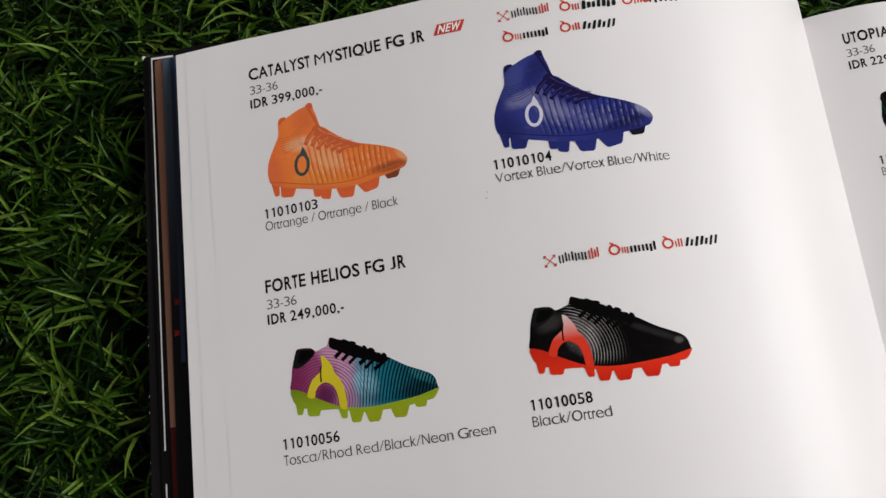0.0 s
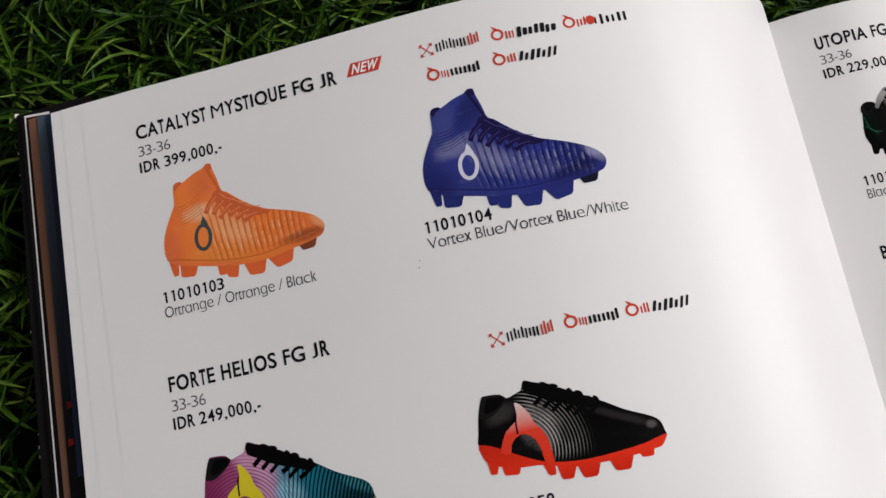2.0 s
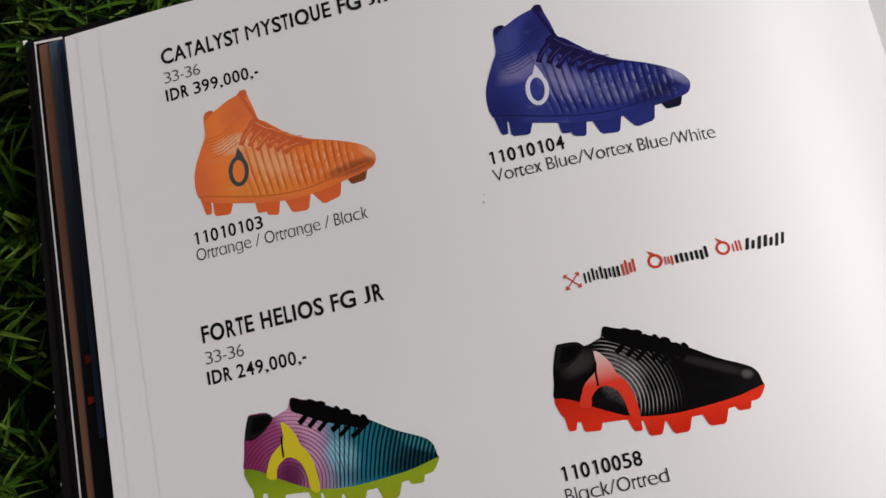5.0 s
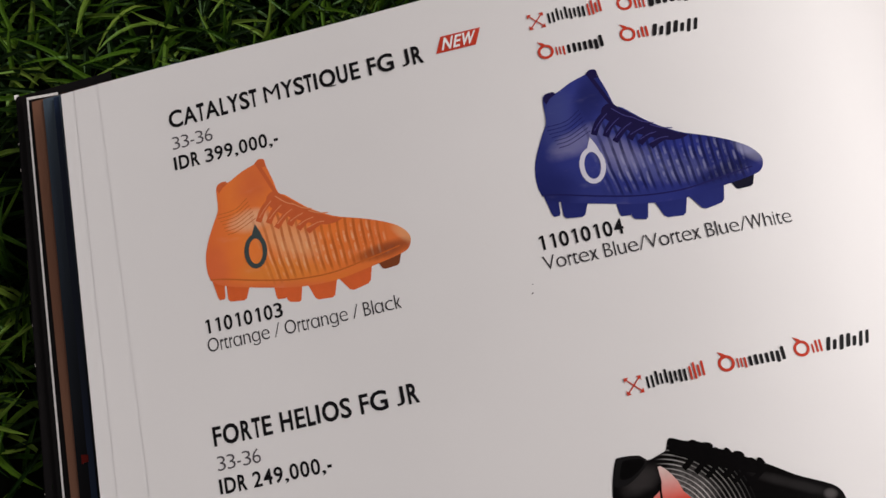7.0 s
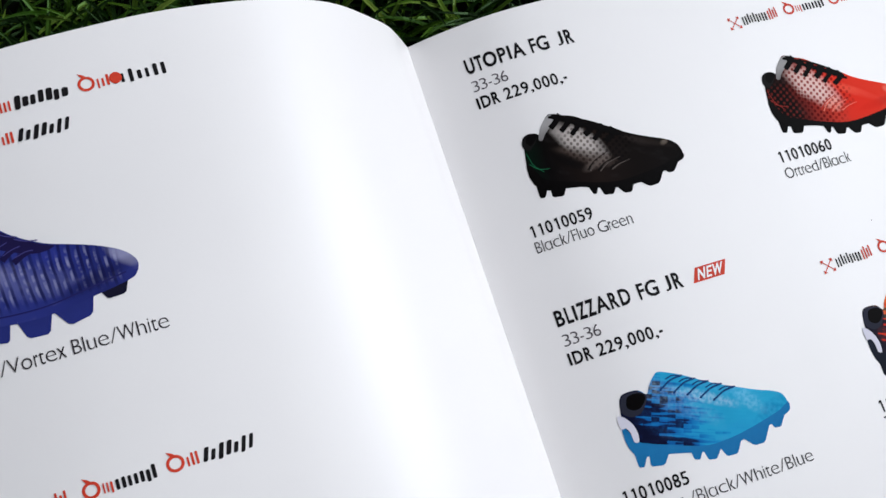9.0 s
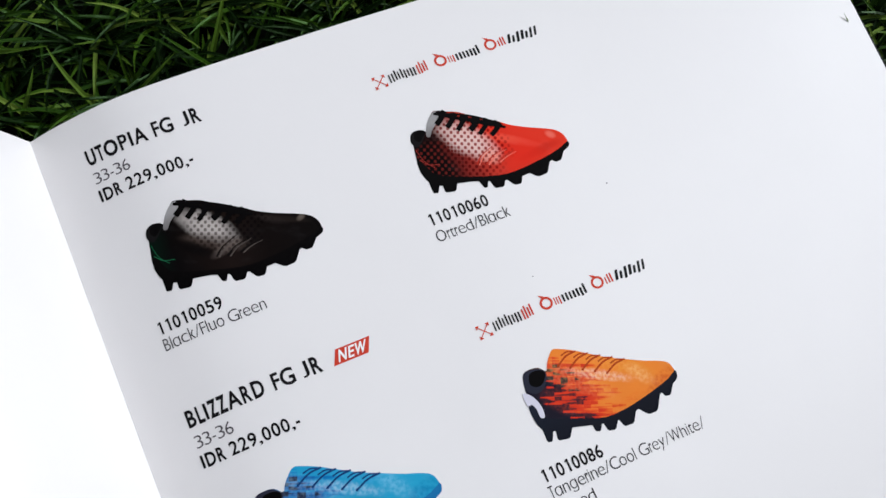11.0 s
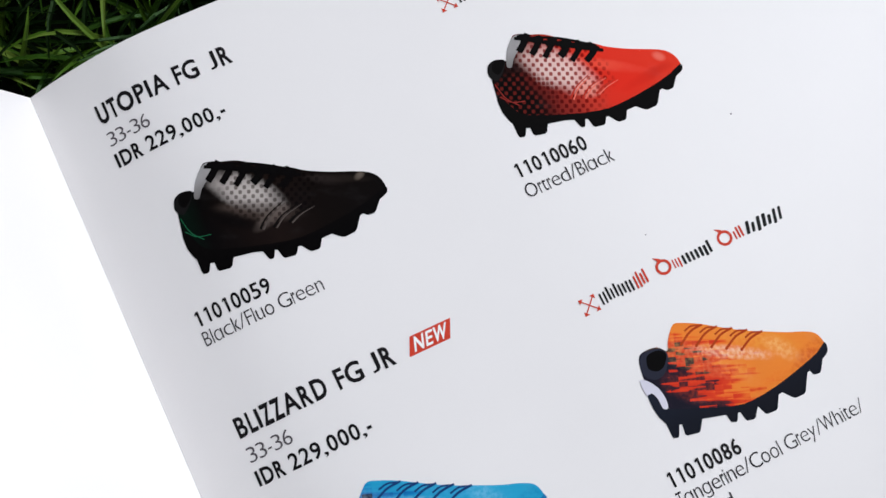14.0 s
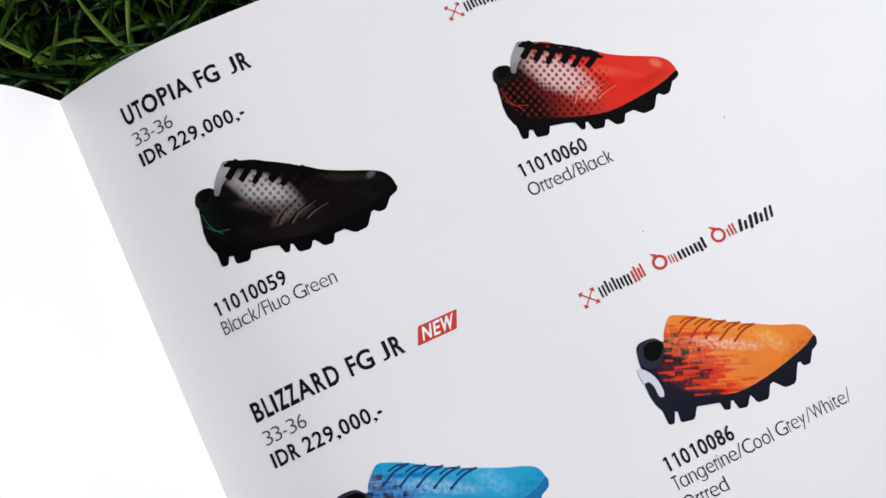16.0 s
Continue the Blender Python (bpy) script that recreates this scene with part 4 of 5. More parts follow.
def low_boot(label, m, outline, sole, studs, opening, upper, sole_ink, lace, lining, emblem_shape, emblem, lace_from, lace_to, laces, lace_w, tongue=None, tongue_ink=None, throat=None):
    f = moved([(outline[0][0], sole[7][1] - 3.5)], m)[0] + (41.0 * m[2],)
    boot = printed("printed_boot", [[tuple(p) for p in glide(moved(outline, m), 3, True)]], upper, catalogue, label, 0.06, f)
    printed("sole", [[tuple(p) for p in glide(moved(sole, m), 2, True)]], sole_ink, boot, "", 0.08, f)
    for k, q in enumerate(quads(moved(studs, m))):
        printed("stud", [rounded_stud(q)], sole_ink, boot, "", 0.05 - 0.004 * k, f)
    printed("opening", [[tuple(p) for p in glide(moved(opening, m), 3, True)]], lining, boot, "", 0.085, f)
    if tongue:
        printed("tongue", [[tuple(p) for p in glide(moved(tongue, m), 2, True)]], tongue_ink, boot, "", 0.09, f)
    (s0, y0), (s1, y1) = lace_from, lace_to
    for k in range(laces):
        t = k / max(1, laces - 1)
        s, y = s0 + (s1 - s0) * t, y0 + (y1 - y0) * t
        if lace_w > 0.7:
            r = 0.6 * math.sin(2.4 * k + 0.7)
            a = [(s - 1.9 + 0.6 * r, y - 2.6 + 0.4 * t + 0.4 * r), (s - 0.5 + 0.4 * r, y - 1.5), (s + 1.5, y + 0.2 - 0.4 * t)]
            printed("lace", [band(moved(a, m), lace_w * (1.0 + 0.25 * r), 4)], lace, boot, "", 0.11 + 0.005 * k, f)
        else:
            a = [(s - 2.2, y - 2.0 + 0.2 * t), (s + 0.4, y - 0.7), (s + 3.0, y - 0.5)]
            printed("lace", [band(moved(a, m), lace_w, 4)], lace, boot, "", 0.11 + 0.005 * k, f)
            a = [(s + 2.6, y - 0.5), (s + 1.0, y + 0.1), (s - 0.6, y - 0.2)]
            printed("lace", [band(moved(a, m), lace_w * 0.8, 4)], lace, boot, "", 0.112 + 0.005 * k, f)
            printed("eyelet", [oval(*moved([(s - 2.2, y - 2.0 + 0.2 * t)], m)[0], 0.36, 0.28, 0.6, 8)], lace, boot, "", 0.114 + 0.005 * k, f)
    if throat:
        printed("throat", [[tuple(p) for p in glide(moved(throat, m), 2, True)]], lace, boot, "", 0.095, f)
        for k in range(7):
            t = k / 6.0
            at = (-112.6 + 10.4 * t, -81.2 - 5.2 * t + 0.35 * math.sin(2.1 * k))
            printed("lace_knot", [oval(*moved([at], m)[0], 1.25 - 0.3 * t, 0.62, -0.75 + 0.5 * math.sin(1.7 * k), 12)], lace, boot, "", 0.15 + 0.003 * k, f)
    elif lace_w > 0.7:
        for k in range(laces):
            t = k / max(1, laces - 1)
            s, y = s0 + (s1 - s0) * t, y0 + (y1 - y0) * t
            a = [(s - 1.3, y + 0.35), (s + 0.4, y - 0.55), (s + 2.2, y - 1.5)]
            printed("lace", [band(moved(a, m), 0.62, 4)], lace, boot, "", 0.145 + 0.003 * k, f)
            printed("lace_knot", [oval(*moved([(s + 0.3, y - 0.1)], m)[0], 1.2, 0.72, -0.5 + 0.4 * k, 10)], lace, boot, "", 0.165 + 0.003 * k, f)
        for k in range(2):
            a = [(s0 - 0.6 + 0.3 * k, y0 + 0.1 - 0.55 * k), ((s0 + s1) / 2 + 0.6, (y0 + y1) / 2 + 0.75 - 0.9 * k), (s1 + 1.5, y1 - 0.2 - 0.3 * k)]
            printed("lace", [band(moved(a, m), 0.5, 6)], lace, boot, "", 0.10 + 0.004 * k, f)
    if emblem_shape:
        printed("emblem", [[tuple(p) for p in glide(moved(emblem_shape, m), 2, True)]], emblem, boot, "", 0.14, f)
    cs = sum(p[0] for p in opening) / len(opening)
    cy = sum(p[1] for p in opening) / len(opening)
    hole = [(cs + 0.55 + (p[0] - cs) * 0.72, cy + 0.3 + (p[1] - cy) * 0.66) for p in opening]
    printed("opening_shade", [[tuple(p) for p in glide(moved(hole, m), 3, True)]], black_lace, boot, "", 0.093, f)
    return boot


FORTE_THROAT = [(-117.2, -79.7), (-116.4, -79.4), (-114.6, -80.2), (-112.0, -80.9), (-110.1, -82.2), (-107.3, -83.5), (-104.0, -85.4), (-100.9, -87.1),
                (-103.0, -88.2), (-106.0, -87.0), (-109.0, -86.0), (-112.0, -84.8), (-115.2, -83.0), (-117.3, -81.8)]
FORTE_OPENING = [(-128.2, -85.0), (-127.0, -81.6), (-126.1, -81.0), (-122.7, -81.3), (-121.5, -82.4), (-123.0, -84.0), (-125.4, -85.5), (-127.3, -85.8)]
black_lace = flat_print("black_lace_ink", [(0.0, srgb(5, 4, 5)), (1.0, srgb(10, 9, 9))])
lining = flat_print("black_lining_ink", [(0.0, srgb(12, 11, 12)), (0.5, srgb(26, 25, 26)), (1.0, srgb(50, 48, 50))])
red_sole = flat_print("red_sole_ink", [(0.0, srgb(206, 40, 22)), (0.10, srgb(228, 52, 28)), (0.3, srgb(196, 40, 24))])
fade_emblem = flat_print("fading_emblem_ink", [(0.0, srgb(226, 50, 28)), (0.30, srgb(226, 64, 44)), (0.44, srgb(226, 196, 190)), (1.0, srgb(228, 220, 218))])
black_upper = boot_upper_mat("black_boot_ink", [(0.0, srgb(10, 9, 9)), (0.2, srgb(14, 12, 13)), (0.45, srgb(8, 7, 7)), (0.8, srgb(7, 6, 6)), (1.0, srgb(16, 14, 14))],
                             gloss=0.05, shade=0.3, tones=BLACK_TONES, arcs=((0.20, 0.20), 330.0, 0.16, 0.42, srgb(206, 202, 200), 0.22), glow=((0.34, 0.30), (0.13, 0.16), srgb(120, 116, 115), 0.6))
black_boot = low_boot("printed picture of a black football boot with a red sole", STAY, FORTE, FORTE_SOLE, FORTE_STUDS, FORTE_OPENING, black_upper, red_sole, black_lace, lining,
         FORTE_FLAME, fade_emblem, (-114.0, -82.4), (-103.6, -87.4), 6, 0.9, throat=FORTE_THROAT)
tosca_upper = boot_upper_mat("teal_boot_ink", [(0.0, srgb(128, 52, 90)), (0.22, srgb(152, 72, 116)), (0.38, srgb(176, 120, 154)), (0.49, srgb(98, 152, 174)), (0.60, srgb(30, 112, 132)), (1.0, srgb(14, 78, 92))],
                             0.92, gloss=0.05, shade=0.15, tones=TOSCA_TONES, arcs=((0.22, 0.18), 330.0, 0.0, 0.44, srgb(96, 34, 74), -0.2),
                             fan=((0.45, 0.10, 0.04), (0.0225, 0.0004, 0.0026), (0.2, 44.0), srgb(4, 10, 15), srgb(120, 190, 200)))
lime_sole = flat_print("lime_sole_ink", [(0.0, srgb(158, 166, 34)), (0.10, srgb(150, 172, 38)), (0.3, srgb(112, 134, 30))])
yellow_emblem = flat_print("yellow_emblem_ink", [(0.0, srgb(206, 192, 40)), (1.0, srgb(232, 206, 56))], True, 0.08)
TOSCA_AT = (-67.15, 2.75, 0.983, 1.035, 0, 0)
teal_boot = low_boot("printed picture of a teal and pink football boot with a lime sole", TOSCA_AT, FORTE, FORTE_SOLE, FORTE_STUDS, FORTE_OPENING, tosca_upper, lime_sole, black_lace,
         lining, FORTE_FLAME, yellow_emblem, (-114.4, -82.2), (-103.6, -87.2), 6, 1.0, throat=FORTE_THROAT)

UTOPIA = [(79.5, -27.2), (80.1, -22.4), (80.5, -20.6), (81.3, -19.4), (82.6, -19.1), (84.3, -20.0), (85.4, -18.9), (87.1, -16.4), (88.4, -15.9), (90.3, -16.8),
          (93.4, -18.0), (96.5, -20.3), (98.7, -21.7), (101.6, -23.4), (103.7, -25.0), (107.4, -27.0), (112.9, -29.5), (114.8, -31.3), (115.3, -33.2), (115.0, -34.6),
          (113.8, -35.2), (107.5, -36.3), (100.5, -36.9), (96.0, -36.4), (89.6, -34.4), (81.9, -31.8)]
UTOPIA_SOLE = [(115.2, -33.6), (115.1, -34.8), (113.0, -35.6), (106.7, -37.4), (100.8, -37.8), (95.5, -37.1), (89.3, -34.9), (84.2, -33.9), (80.6, -32.7), (79.1, -29.0),
               (79.6, -25.2), (80.6, -27.2), (81.6, -29.6), (83.2, -31.2), (89.6, -33.8), (96.0, -35.7), (100.5, -36.1), (107.5, -35.5), (112.4, -34.6)]
UTOPIA_STUDS = [(79.9, -31.4), (82.4, -32.3), (81.0, -34.8), (79.8, -34.5), (82.6, -32.5), (86.4, -33.5), (85.0, -35.8), (82.5, -35.3),
                (90.7, -34.6), (93.2, -35.7), (92.3, -37.5), (91.5, -37.4), (93.3, -35.9), (97.3, -36.7), (96.0, -38.7), (93.8, -38.3),
                (96.9, -36.7), (101.6, -37.1), (100.2, -39.4), (98.5, -39.2), (102.1, -36.8), (109.3, -36.3), (107.2, -39.2), (104.7, -39.3),
                (109.1, -36.2), (113.6, -35.2), (111.7, -37.4), (110.3, -37.4)]
UTOPIA_OPENING = [(79.9, -21.6), (80.4, -19.9), (81.3, -19.2), (82.5, -19.1), (84.0, -19.7), (83.6, -20.8), (82.3, -22.2), (80.9, -23.0)]
UTOPIA_TONGUE = [(83.9, -21.2), (84.4, -19.9), (85.3, -18.3), (86.9, -16.6), (88.3, -16.0), (89.6, -16.5), (90.6, -17.1), (88.9, -18.2), (87.3, -19.1), (85.7, -20.3), (84.7, -21.6)]
black_sole = flat_print("black_sole_ink", [(0.0, srgb(5, 4, 5)), (0.2, srgb(8, 7, 7)), (0.4, srgb(15, 13, 13))])
grey_tongue = flat_print("grey_tongue_ink", [(0.0, srgb(60, 56, 56)), (0.36, srgb(104, 101, 101)), (0.46, srgb(158, 156, 156)), (1.0, srgb(170, 168, 168))])
red_upper = boot_upper_mat("red_boot_ink", [(0.0, srgb(14, 8, 8)), (0.12, srgb(34, 11, 10)), (0.26, srgb(126, 36, 30)), (0.42, srgb(190, 54, 40)), (0.55, srgb(218, 48, 32)), (1.0, srgb(224, 56, 36))],
                           gloss=0.10, sparks=((0.13, 0.25), (0.21, 0.15), 140.0, srgb(92, 26, 22)), dots=((0.28, 0.34), (0.34, 0.28), 140.0, (0.40, 0.13, 0.13, 1)), shade=0.10, axis=0.38, slope=0.55, tones=RED_TONES)
red_boot = low_boot("printed picture of a red and black football boot", STAY, UTOPIA, UTOPIA_SOLE, UTOPIA_STUDS, UTOPIA_OPENING, red_upper, black_sole, black_lace, lining,
         None, None, (89.0, -16.9), (100.4, -23.8), 6, 1.2, UTOPIA_TONGUE, grey_tongue)
coal_upper = boot_upper_mat("charcoal_boot_ink", [(0.0, srgb(8, 20, 14)), (0.08, srgb(9, 8, 8)), (0.26, srgb(18, 12, 10)), (0.42, srgb(27, 19, 16)), (0.66, srgb(15, 10, 8)), (1.0, srgb(11, 8, 7))],
                            gloss=0.06, dots=((0.42, 0.44), (0.30, 0.20), 150.0, (0.36, 0.34, 0.34, 1)), shade=0.3, axis=0.38, slope=0.3, tones=COAL_TONES)
COAL_AT = (-63.25, 0.03, 1.012, 0.976, 0, 0)
coal = low_boot("printed picture of a charcoal black football boot", COAL_AT, UTOPIA, UTOPIA_SOLE, UTOPIA_STUDS, UTOPIA_OPENING, coal_upper, black_sole, black_lace, lining,
                None, None, (89.0, -16.9), (100.4, -23.8), 6, 1.2, UTOPIA_TONGUE, grey_tongue)
green_line = flat_print("green_line_ink", [(0.0, srgb(34, 96, 64)), (1.0, srgb(30, 86, 58))])
for pts in ([(80.2, -23.4), (80.9, -26.6), (82.6, -28.9)], [(80.0, -26.0), (81.6, -27.8), (84.0, -28.6)]):
    printed("heel_line", [band(moved(pts, COAL_AT), 0.17)], green_line, coal, "", 0.12)

def creases(boot, m, dark, light):
    """Bent folds over the toes, each a dark line with a lit edge."""
    for k, (a, b, c) in enumerate((((92.2, -31.6), (94.2, -29.9), (97.6, -28.6)), ((94.4, -32.3), (96.6, -30.9), (100.0, -30.1)), ((97.2, -32.6), (99.3, -31.8), (102.0, -31.4)))):
        printed("crease", [band(moved([a, b, c], m), 0.4, 5, True)], dark, boot, "", 0.12)
        e = [(p[0] + 0.45, p[1] - 0.35) for p in (a, b, c)]
        printed("crease_light", [band(moved(e, m), 0.3, 5, True)], light, boot, "", 0.124)


dark_fold = flat_print("dark_fold_ink", [(0.0, srgb(8, 7, 7)), (1.0, srgb(8, 7, 7))])
coal_fold = flat_print("coal_fold_light", [(0.0, srgb(84, 76, 72)), (1.0, srgb(84, 76, 72))])
red_fold = flat_print("red_fold_dark", [(0.0, srgb(184, 48, 36)), (1.0, srgb(184, 48, 36))])
red_light = flat_print("red_fold_light", [(0.0, srgb(234, 116, 96)), (1.0, srgb(234, 116, 96))])
creases(coal, COAL_AT, dark_fold, coal_fold)
creases(red_boot, STAY, red_fold, red_light)
red_line = flat_print("red_line_ink", [(0.0, srgb(150, 50, 44)), (1.0, srgb(146, 46, 40))])
for pts in ([(80.2, -23.4), (80.9, -26.6), (82.6, -28.9)], [(80.0, -26.0), (81.6, -27.8), (84.0, -28.6)]):
    printed("heel_line", [band(pts, 0.17)], red_line, red_boot, "", 0.12)
for boot, m in ((black_boot, STAY), (teal_boot, TOSCA_AT)):
    printed("emblem_stem", [band(moved(FORTE_STEM, m), 0.4)], dark_fold, boot, "", 0.15)

BLIZZARD = [(80.0, -87.3), (80.2, -83.1), (81.0, -80.1), (82.4, -79.3), (85.0, -79.6), (86.4, -81.0), (87.3, -79.6), (88.7, -78.0), (89.9, -77.2), (91.6, -77.8),
            (94.4, -79.3), (97.4, -81.3), (101.0, -83.6), (104.8, -85.6), (108.6, -87.5), (111.3, -88.6), (113.3, -89.8), (114.0, -91.5), (113.9, -93.2),
            (111.9, -93.8), (107.1, -94.9), (101.7, -95.8), (96.6, -96.0), (92.9, -95.4), (87.7, -93.4), (82.0, -91.0)]
BLIZZARD_SOLE = [(114.1, -92.0), (114.1, -93.3), (113.2, -94.2), (109.9, -95.2), (102.6, -96.5), (97.1, -96.9), (92.4, -96.0), (86.9, -94.4), (82.6, -93.5), (80.1, -92.3),
                 (79.2, -88.9), (79.6, -85.6), (80.6, -87.6), (82.0, -90.2), (87.7, -92.7), (92.9, -94.8), (96.6, -95.4), (101.7, -95.1), (107.1, -94.2), (111.9, -93.1)]
BLIZZARD_STUDS = [(80.1, -91.7), (82.4, -93.0), (81.1, -95.3), (80.0, -95.0), (82.8, -92.9), (86.7, -94.0), (85.0, -96.2), (82.3, -95.6), (90.8, -95.0), (93.3, -95.7), (92.1, -97.5), (91.0, -97.1),
                  (93.3, -95.7), (97.1, -96.5), (95.4, -98.5), (93.7, -98.1), (96.8, -96.5), (101.7, -96.3), (99.9, -98.9), (97.6, -98.7), (101.9, -96.1), (108.6, -95.2), (106.2, -98.6), (103.9, -98.5),
                  (108.8, -94.9), (112.5, -94.3), (110.7, -96.6), (109.3, -96.4)]
BLIZZARD_OPENING = [(80.4, -83.0), (81.1, -80.3), (82.5, -79.5), (84.9, -79.8), (86.2, -81.2), (85.6, -82.8), (84.0, -84.4), (82.0, -84.6)]
BLIZZARD_ARC = [(79.3, -83.5), (80.6, -84.2), (81.8, -86.2), (82.1, -88.4), (81.7, -90.0), (80.8, -89.6), (80.8, -87.8), (80.2, -86.4), (79.2, -86.3)]
navy_sole = flat_print("navy_sole_ink", [(0.0, srgb(22, 24, 32)), (0.2, srgb(28, 32, 44)), (0.4, srgb(40, 46, 62))])
navy_lining = flat_print("navy_lining_ink", [(0.0, srgb(28, 30, 40)), (0.5, srgb(48, 50, 64)), (1.0, srgb(90, 94, 110))])
rust_lace = flat_print("rust_lace_ink", [(0.0, srgb(170, 62, 28)), (1.0, srgb(186, 72, 32))])
tangerine = boot_upper_mat("tangerine_boot_ink", [(0.0, srgb(30, 28, 40)), (0.17, srgb(36, 32, 44)), (0.195, srgb(198, 48, 32)), (0.34, srgb(212, 64, 36)), (0.40, srgb(226, 100, 42)), (0.48, srgb(230, 130, 50)), (1.0, srgb(232, 134, 50))],
                           gloss=0.2, streaks=0.66, shade=0.06, axis=0.38, tones=TANG_TONES, slope=0.5)
low_boot("printed picture of an orange football boot with dark streaks and navy sole", STAY, BLIZZARD, BLIZZARD_SOLE, BLIZZARD_STUDS, BLIZZARD_OPENING, tangerine, navy_sole, rust_lace,
         navy_lining, BLIZZARD_ARC, white_emblem, (91.6, -79.0), (101.4, -84.8), 5, 0.40)
SKY_HUES = (srgb(88, 178, 222), srgb(36, 110, 186), srgb(176, 210, 232), srgb(180, 206, 226), srgb(150, 206, 232), srgb(50, 146, 200), srgb(196, 222, 238), srgb(22, 108, 166))
SKY_TONES = [t[:5] + (hue, 0.75 * t[6]) for t, hue in zip(TANG_TONES, SKY_HUES)]
sky_upper = boot_upper_mat("sky_boot_ink", [(0.0, srgb(14, 18, 44)), (0.18, srgb(18, 27, 62)), (0.205, srgb(26, 88, 156)), (0.34, srgb(38, 126, 186)), (0.45, srgb(48, 152, 196)), (1.0, srgb(52, 160, 200))],
                           gloss=0.2, streaks=0.66, shade=0.10, axis=0.38, tones=SKY_TONES, slope=0.5)
sky_sole = flat_print("sky_sole_ink", [(0.0, srgb(40, 112, 168)), (0.2, srgb(42, 118, 174)), (0.4, srgb(36, 100, 156))])
SKY_AT = (-69.3, -0.9, 1.09, 1.005, 0, 0)
low_boot("printed picture of a sky blue football boot with dark streaks", SKY_AT, BLIZZARD, BLIZZARD_SOLE, BLIZZARD_STUDS, BLIZZARD_OPENING, sky_upper, sky_sole,
         flat_print("navy_thin_lace_ink", [(0.0, srgb(30, 60, 110)), (1.0, srgb(36, 74, 126))]), navy_lining, BLIZZARD_ARC, white_emblem, (91.6, -79.0), (101.4, -84.8), 5, 0.40)

# ---- artificial turf ----
soil = Nodes("turf_backing", 0.95, 0.1)
so = soil.obj()
# dark backing, its colour taken down further to stand for shade between blades
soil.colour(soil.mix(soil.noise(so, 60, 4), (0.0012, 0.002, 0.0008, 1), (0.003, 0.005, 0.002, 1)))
bm = bmesh.new()
R = 60.0
bmesh.ops.create_grid(bm, x_segments=8, y_segments=8, size=R)
LAWN = 0.011                                      # the book sinks into the pile
bmesh.ops.translate(bm, verts=bm.verts[:], vec=(0, 0, LAWN))
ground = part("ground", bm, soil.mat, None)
tagged(ground, "dark backing of an artificial turf lawn, deepened for shade between blades", "ground", kind="structure")

blade = Nodes("turf_blade", 0.30, 0.16)
blade.out.inputs["Specular Tint"].default_value = (0.55, 1.0, 0.40, 1)
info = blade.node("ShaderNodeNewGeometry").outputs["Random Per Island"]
# about half the blades near black: shade deep in the pile put into colour
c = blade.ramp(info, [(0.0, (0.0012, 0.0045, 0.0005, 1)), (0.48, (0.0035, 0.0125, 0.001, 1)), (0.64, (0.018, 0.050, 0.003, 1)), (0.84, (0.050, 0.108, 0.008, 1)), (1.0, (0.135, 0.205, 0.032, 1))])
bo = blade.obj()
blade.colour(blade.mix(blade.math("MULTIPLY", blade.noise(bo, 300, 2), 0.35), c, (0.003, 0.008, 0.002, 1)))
blade.bump(blade.noise(bo, 3000, 1), 0.2, 0.0002)


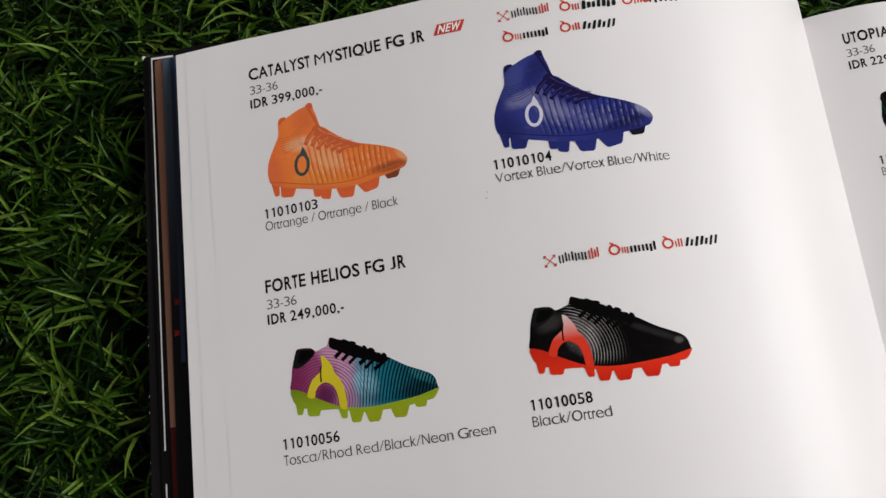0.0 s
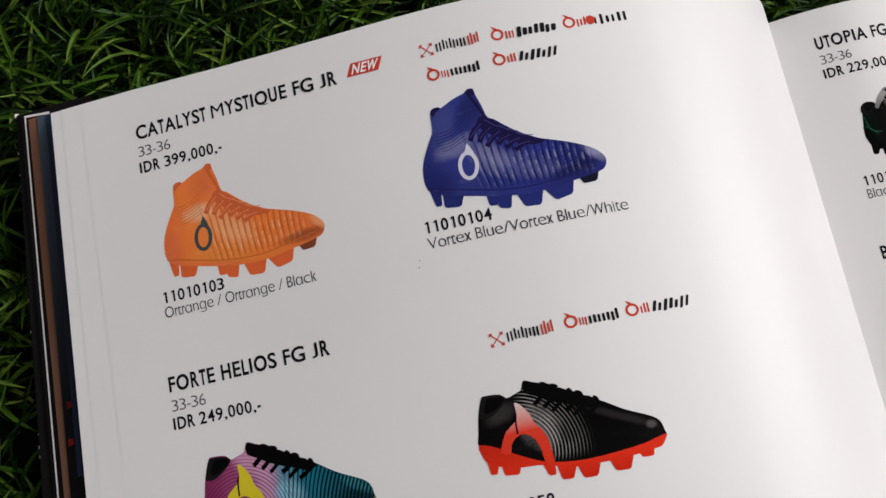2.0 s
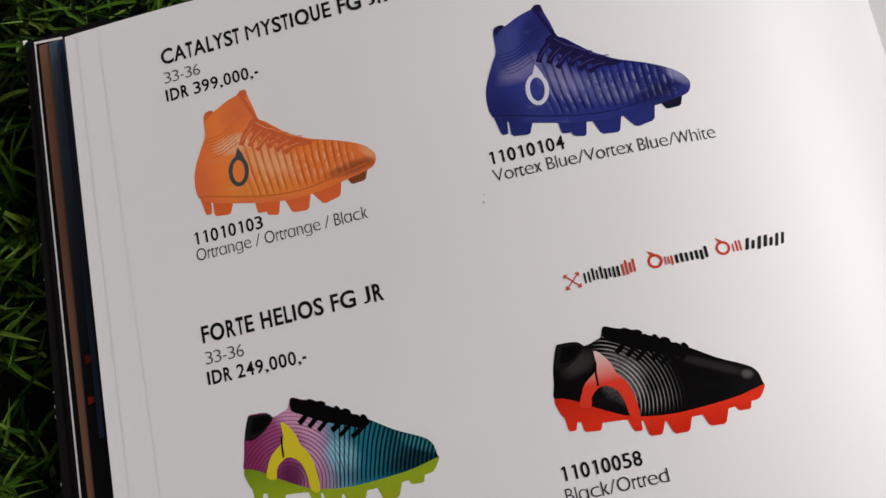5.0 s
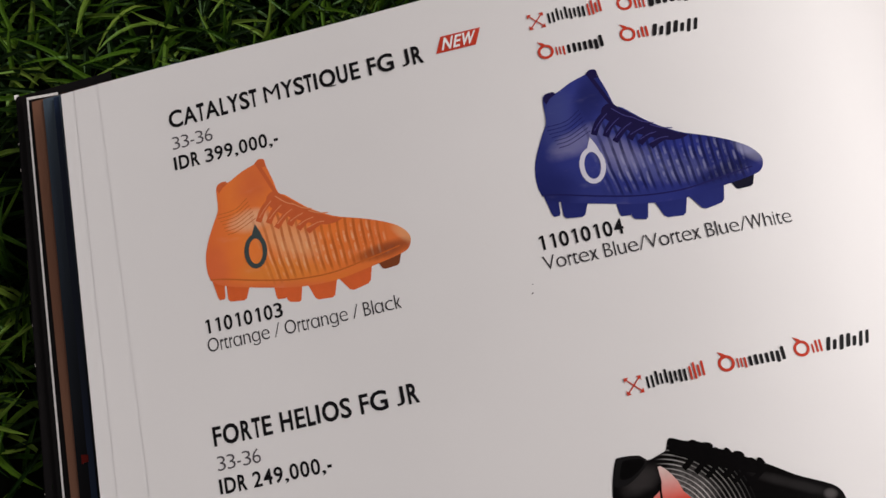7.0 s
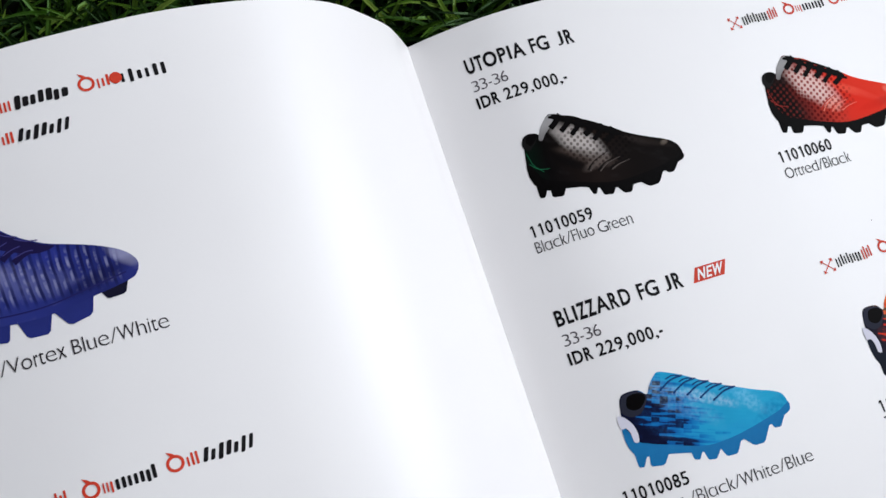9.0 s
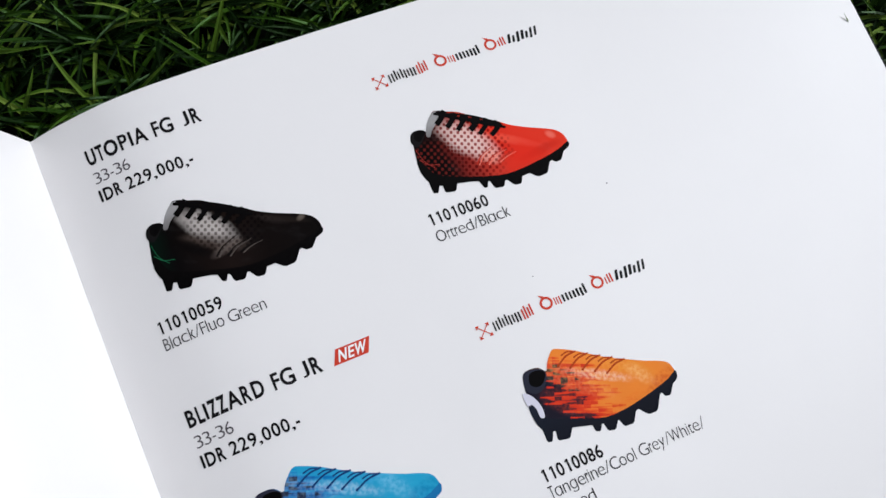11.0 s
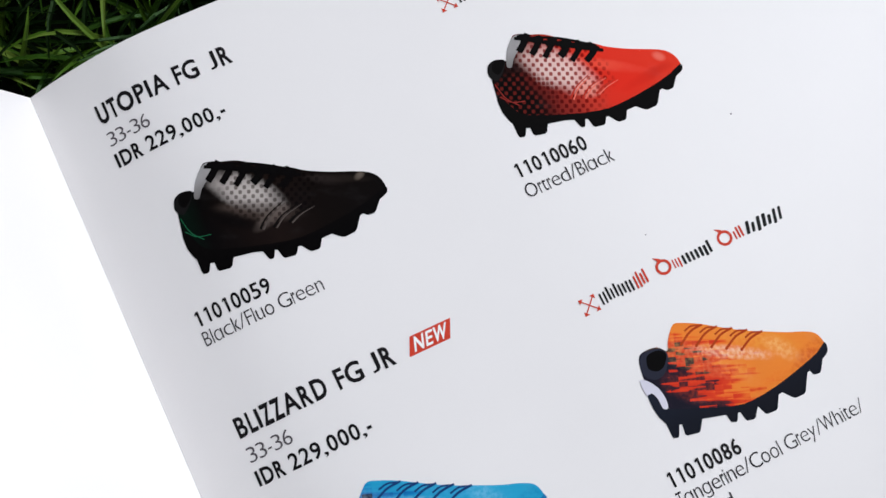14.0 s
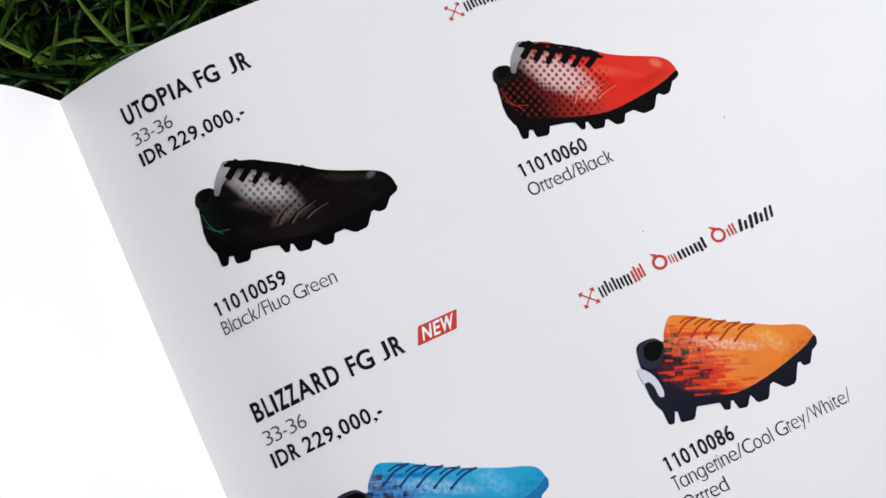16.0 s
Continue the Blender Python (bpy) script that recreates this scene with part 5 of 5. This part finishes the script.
def turf(name, count, lo, hi, rng, clear, label, n=6):
    """Many bent plastic blades, each a narrow ribbon folded along its rib and drawn to a point."""
    roots = count // 5                            # stitched in tufts of several blades
    tx, ty = rng.uniform(lo[0], hi[0], roots), rng.uniform(lo[1], hi[1], roots)
    tx = np.round(tx / 0.0055) * 0.0055 + rng.normal(0, 0.0007, roots)
    pick = rng.integers(0, roots, count * 2)
    x, y = tx[pick] + rng.normal(0, 0.0011, count * 2), ty[pick] + rng.normal(0, 0.0011, count * 2)
    keep = ~clear(x, y)
    x, y = x[keep][:count], y[keep][:count]
    m = len(x)
    az = np.where(np.arange(m) % 2 == 0, rng.uniform(0, 2 * np.pi, m), rng.normal(0, 0.6, m) + np.pi * (np.arange(m) % 4 > 1))
    length, width = rng.uniform(0.013, 0.027, m), rng.uniform(0.0008, 0.0014, m)
    lean0, lean1, twist = rng.uniform(0.05, 0.7, m), rng.uniform(1.1, 2.3, m), rng.uniform(-1.0, 1.0, m)
    tilt = rng.uniform(-0.5, 0.5, m)
    p = np.stack([x, y, np.full(m, LAWN)], 1)
    rows = []
    for k in range(n + 1):
        t = k / n
        a, q = lean0 + (lean1 - lean0) * t, az + twist * t
        d = np.stack([np.sin(a) * np.cos(q), np.sin(a) * np.sin(q), np.cos(a)], 1)
        side = np.stack([-np.sin(q), np.cos(q), tilt], 1)
        up = np.cross(d, side)
        w = (width * (1 - 0.9 * t ** 4) / 2)[:, None]
        if k:
            p = p + d * (length / n)[:, None]
        c = p.copy()
        c[:, 2] = np.maximum(c[:, 2], LAWN + 0.001)
        rows += [c - side * w, c - up * w * 0.45, c + side * w]
    verts = np.stack(rows, 1).reshape(-1, 3)
    i = (np.arange(m) * 3 * (n + 1))[:, None]
    quad = np.array([(3 * k + j, 3 * k + j + 1, 3 * k + j + 4, 3 * k + j + 3) for k in range(n) for j in (0, 1)])
    faces = (i[:, :, None] + quad[None]).reshape(-1, 4)
    me = bpy.data.meshes.new(name)
    me.from_pydata(verts.tolist(), [], faces.tolist())
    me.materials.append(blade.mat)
    return tagged(new(name, me), label, "artificial turf", kind="stuff")


def under_book(x, y):
    return (-0.0345 + np.minimum(0, y) * 0.03 < x) & (x < 0.374) & (-0.28 < y) & (y < 0.014)


def near_book(x, y):
    return (-0.22 < x) & (x < 0.50) & (-0.30 < y) & (y < 0.20)


turf("artificial_turf", 40000, (-0.22, -0.30), (0.50, 0.20), np.random.default_rng(4), under_book, "dense glossy green artificial turf blades, bent and tangled")
turf("surrounding_turf", 62000, (-0.55, -0.60), (0.85, 0.50), np.random.default_rng(9), near_book, "outer green artificial turf blades round the lawn's middle", 3)
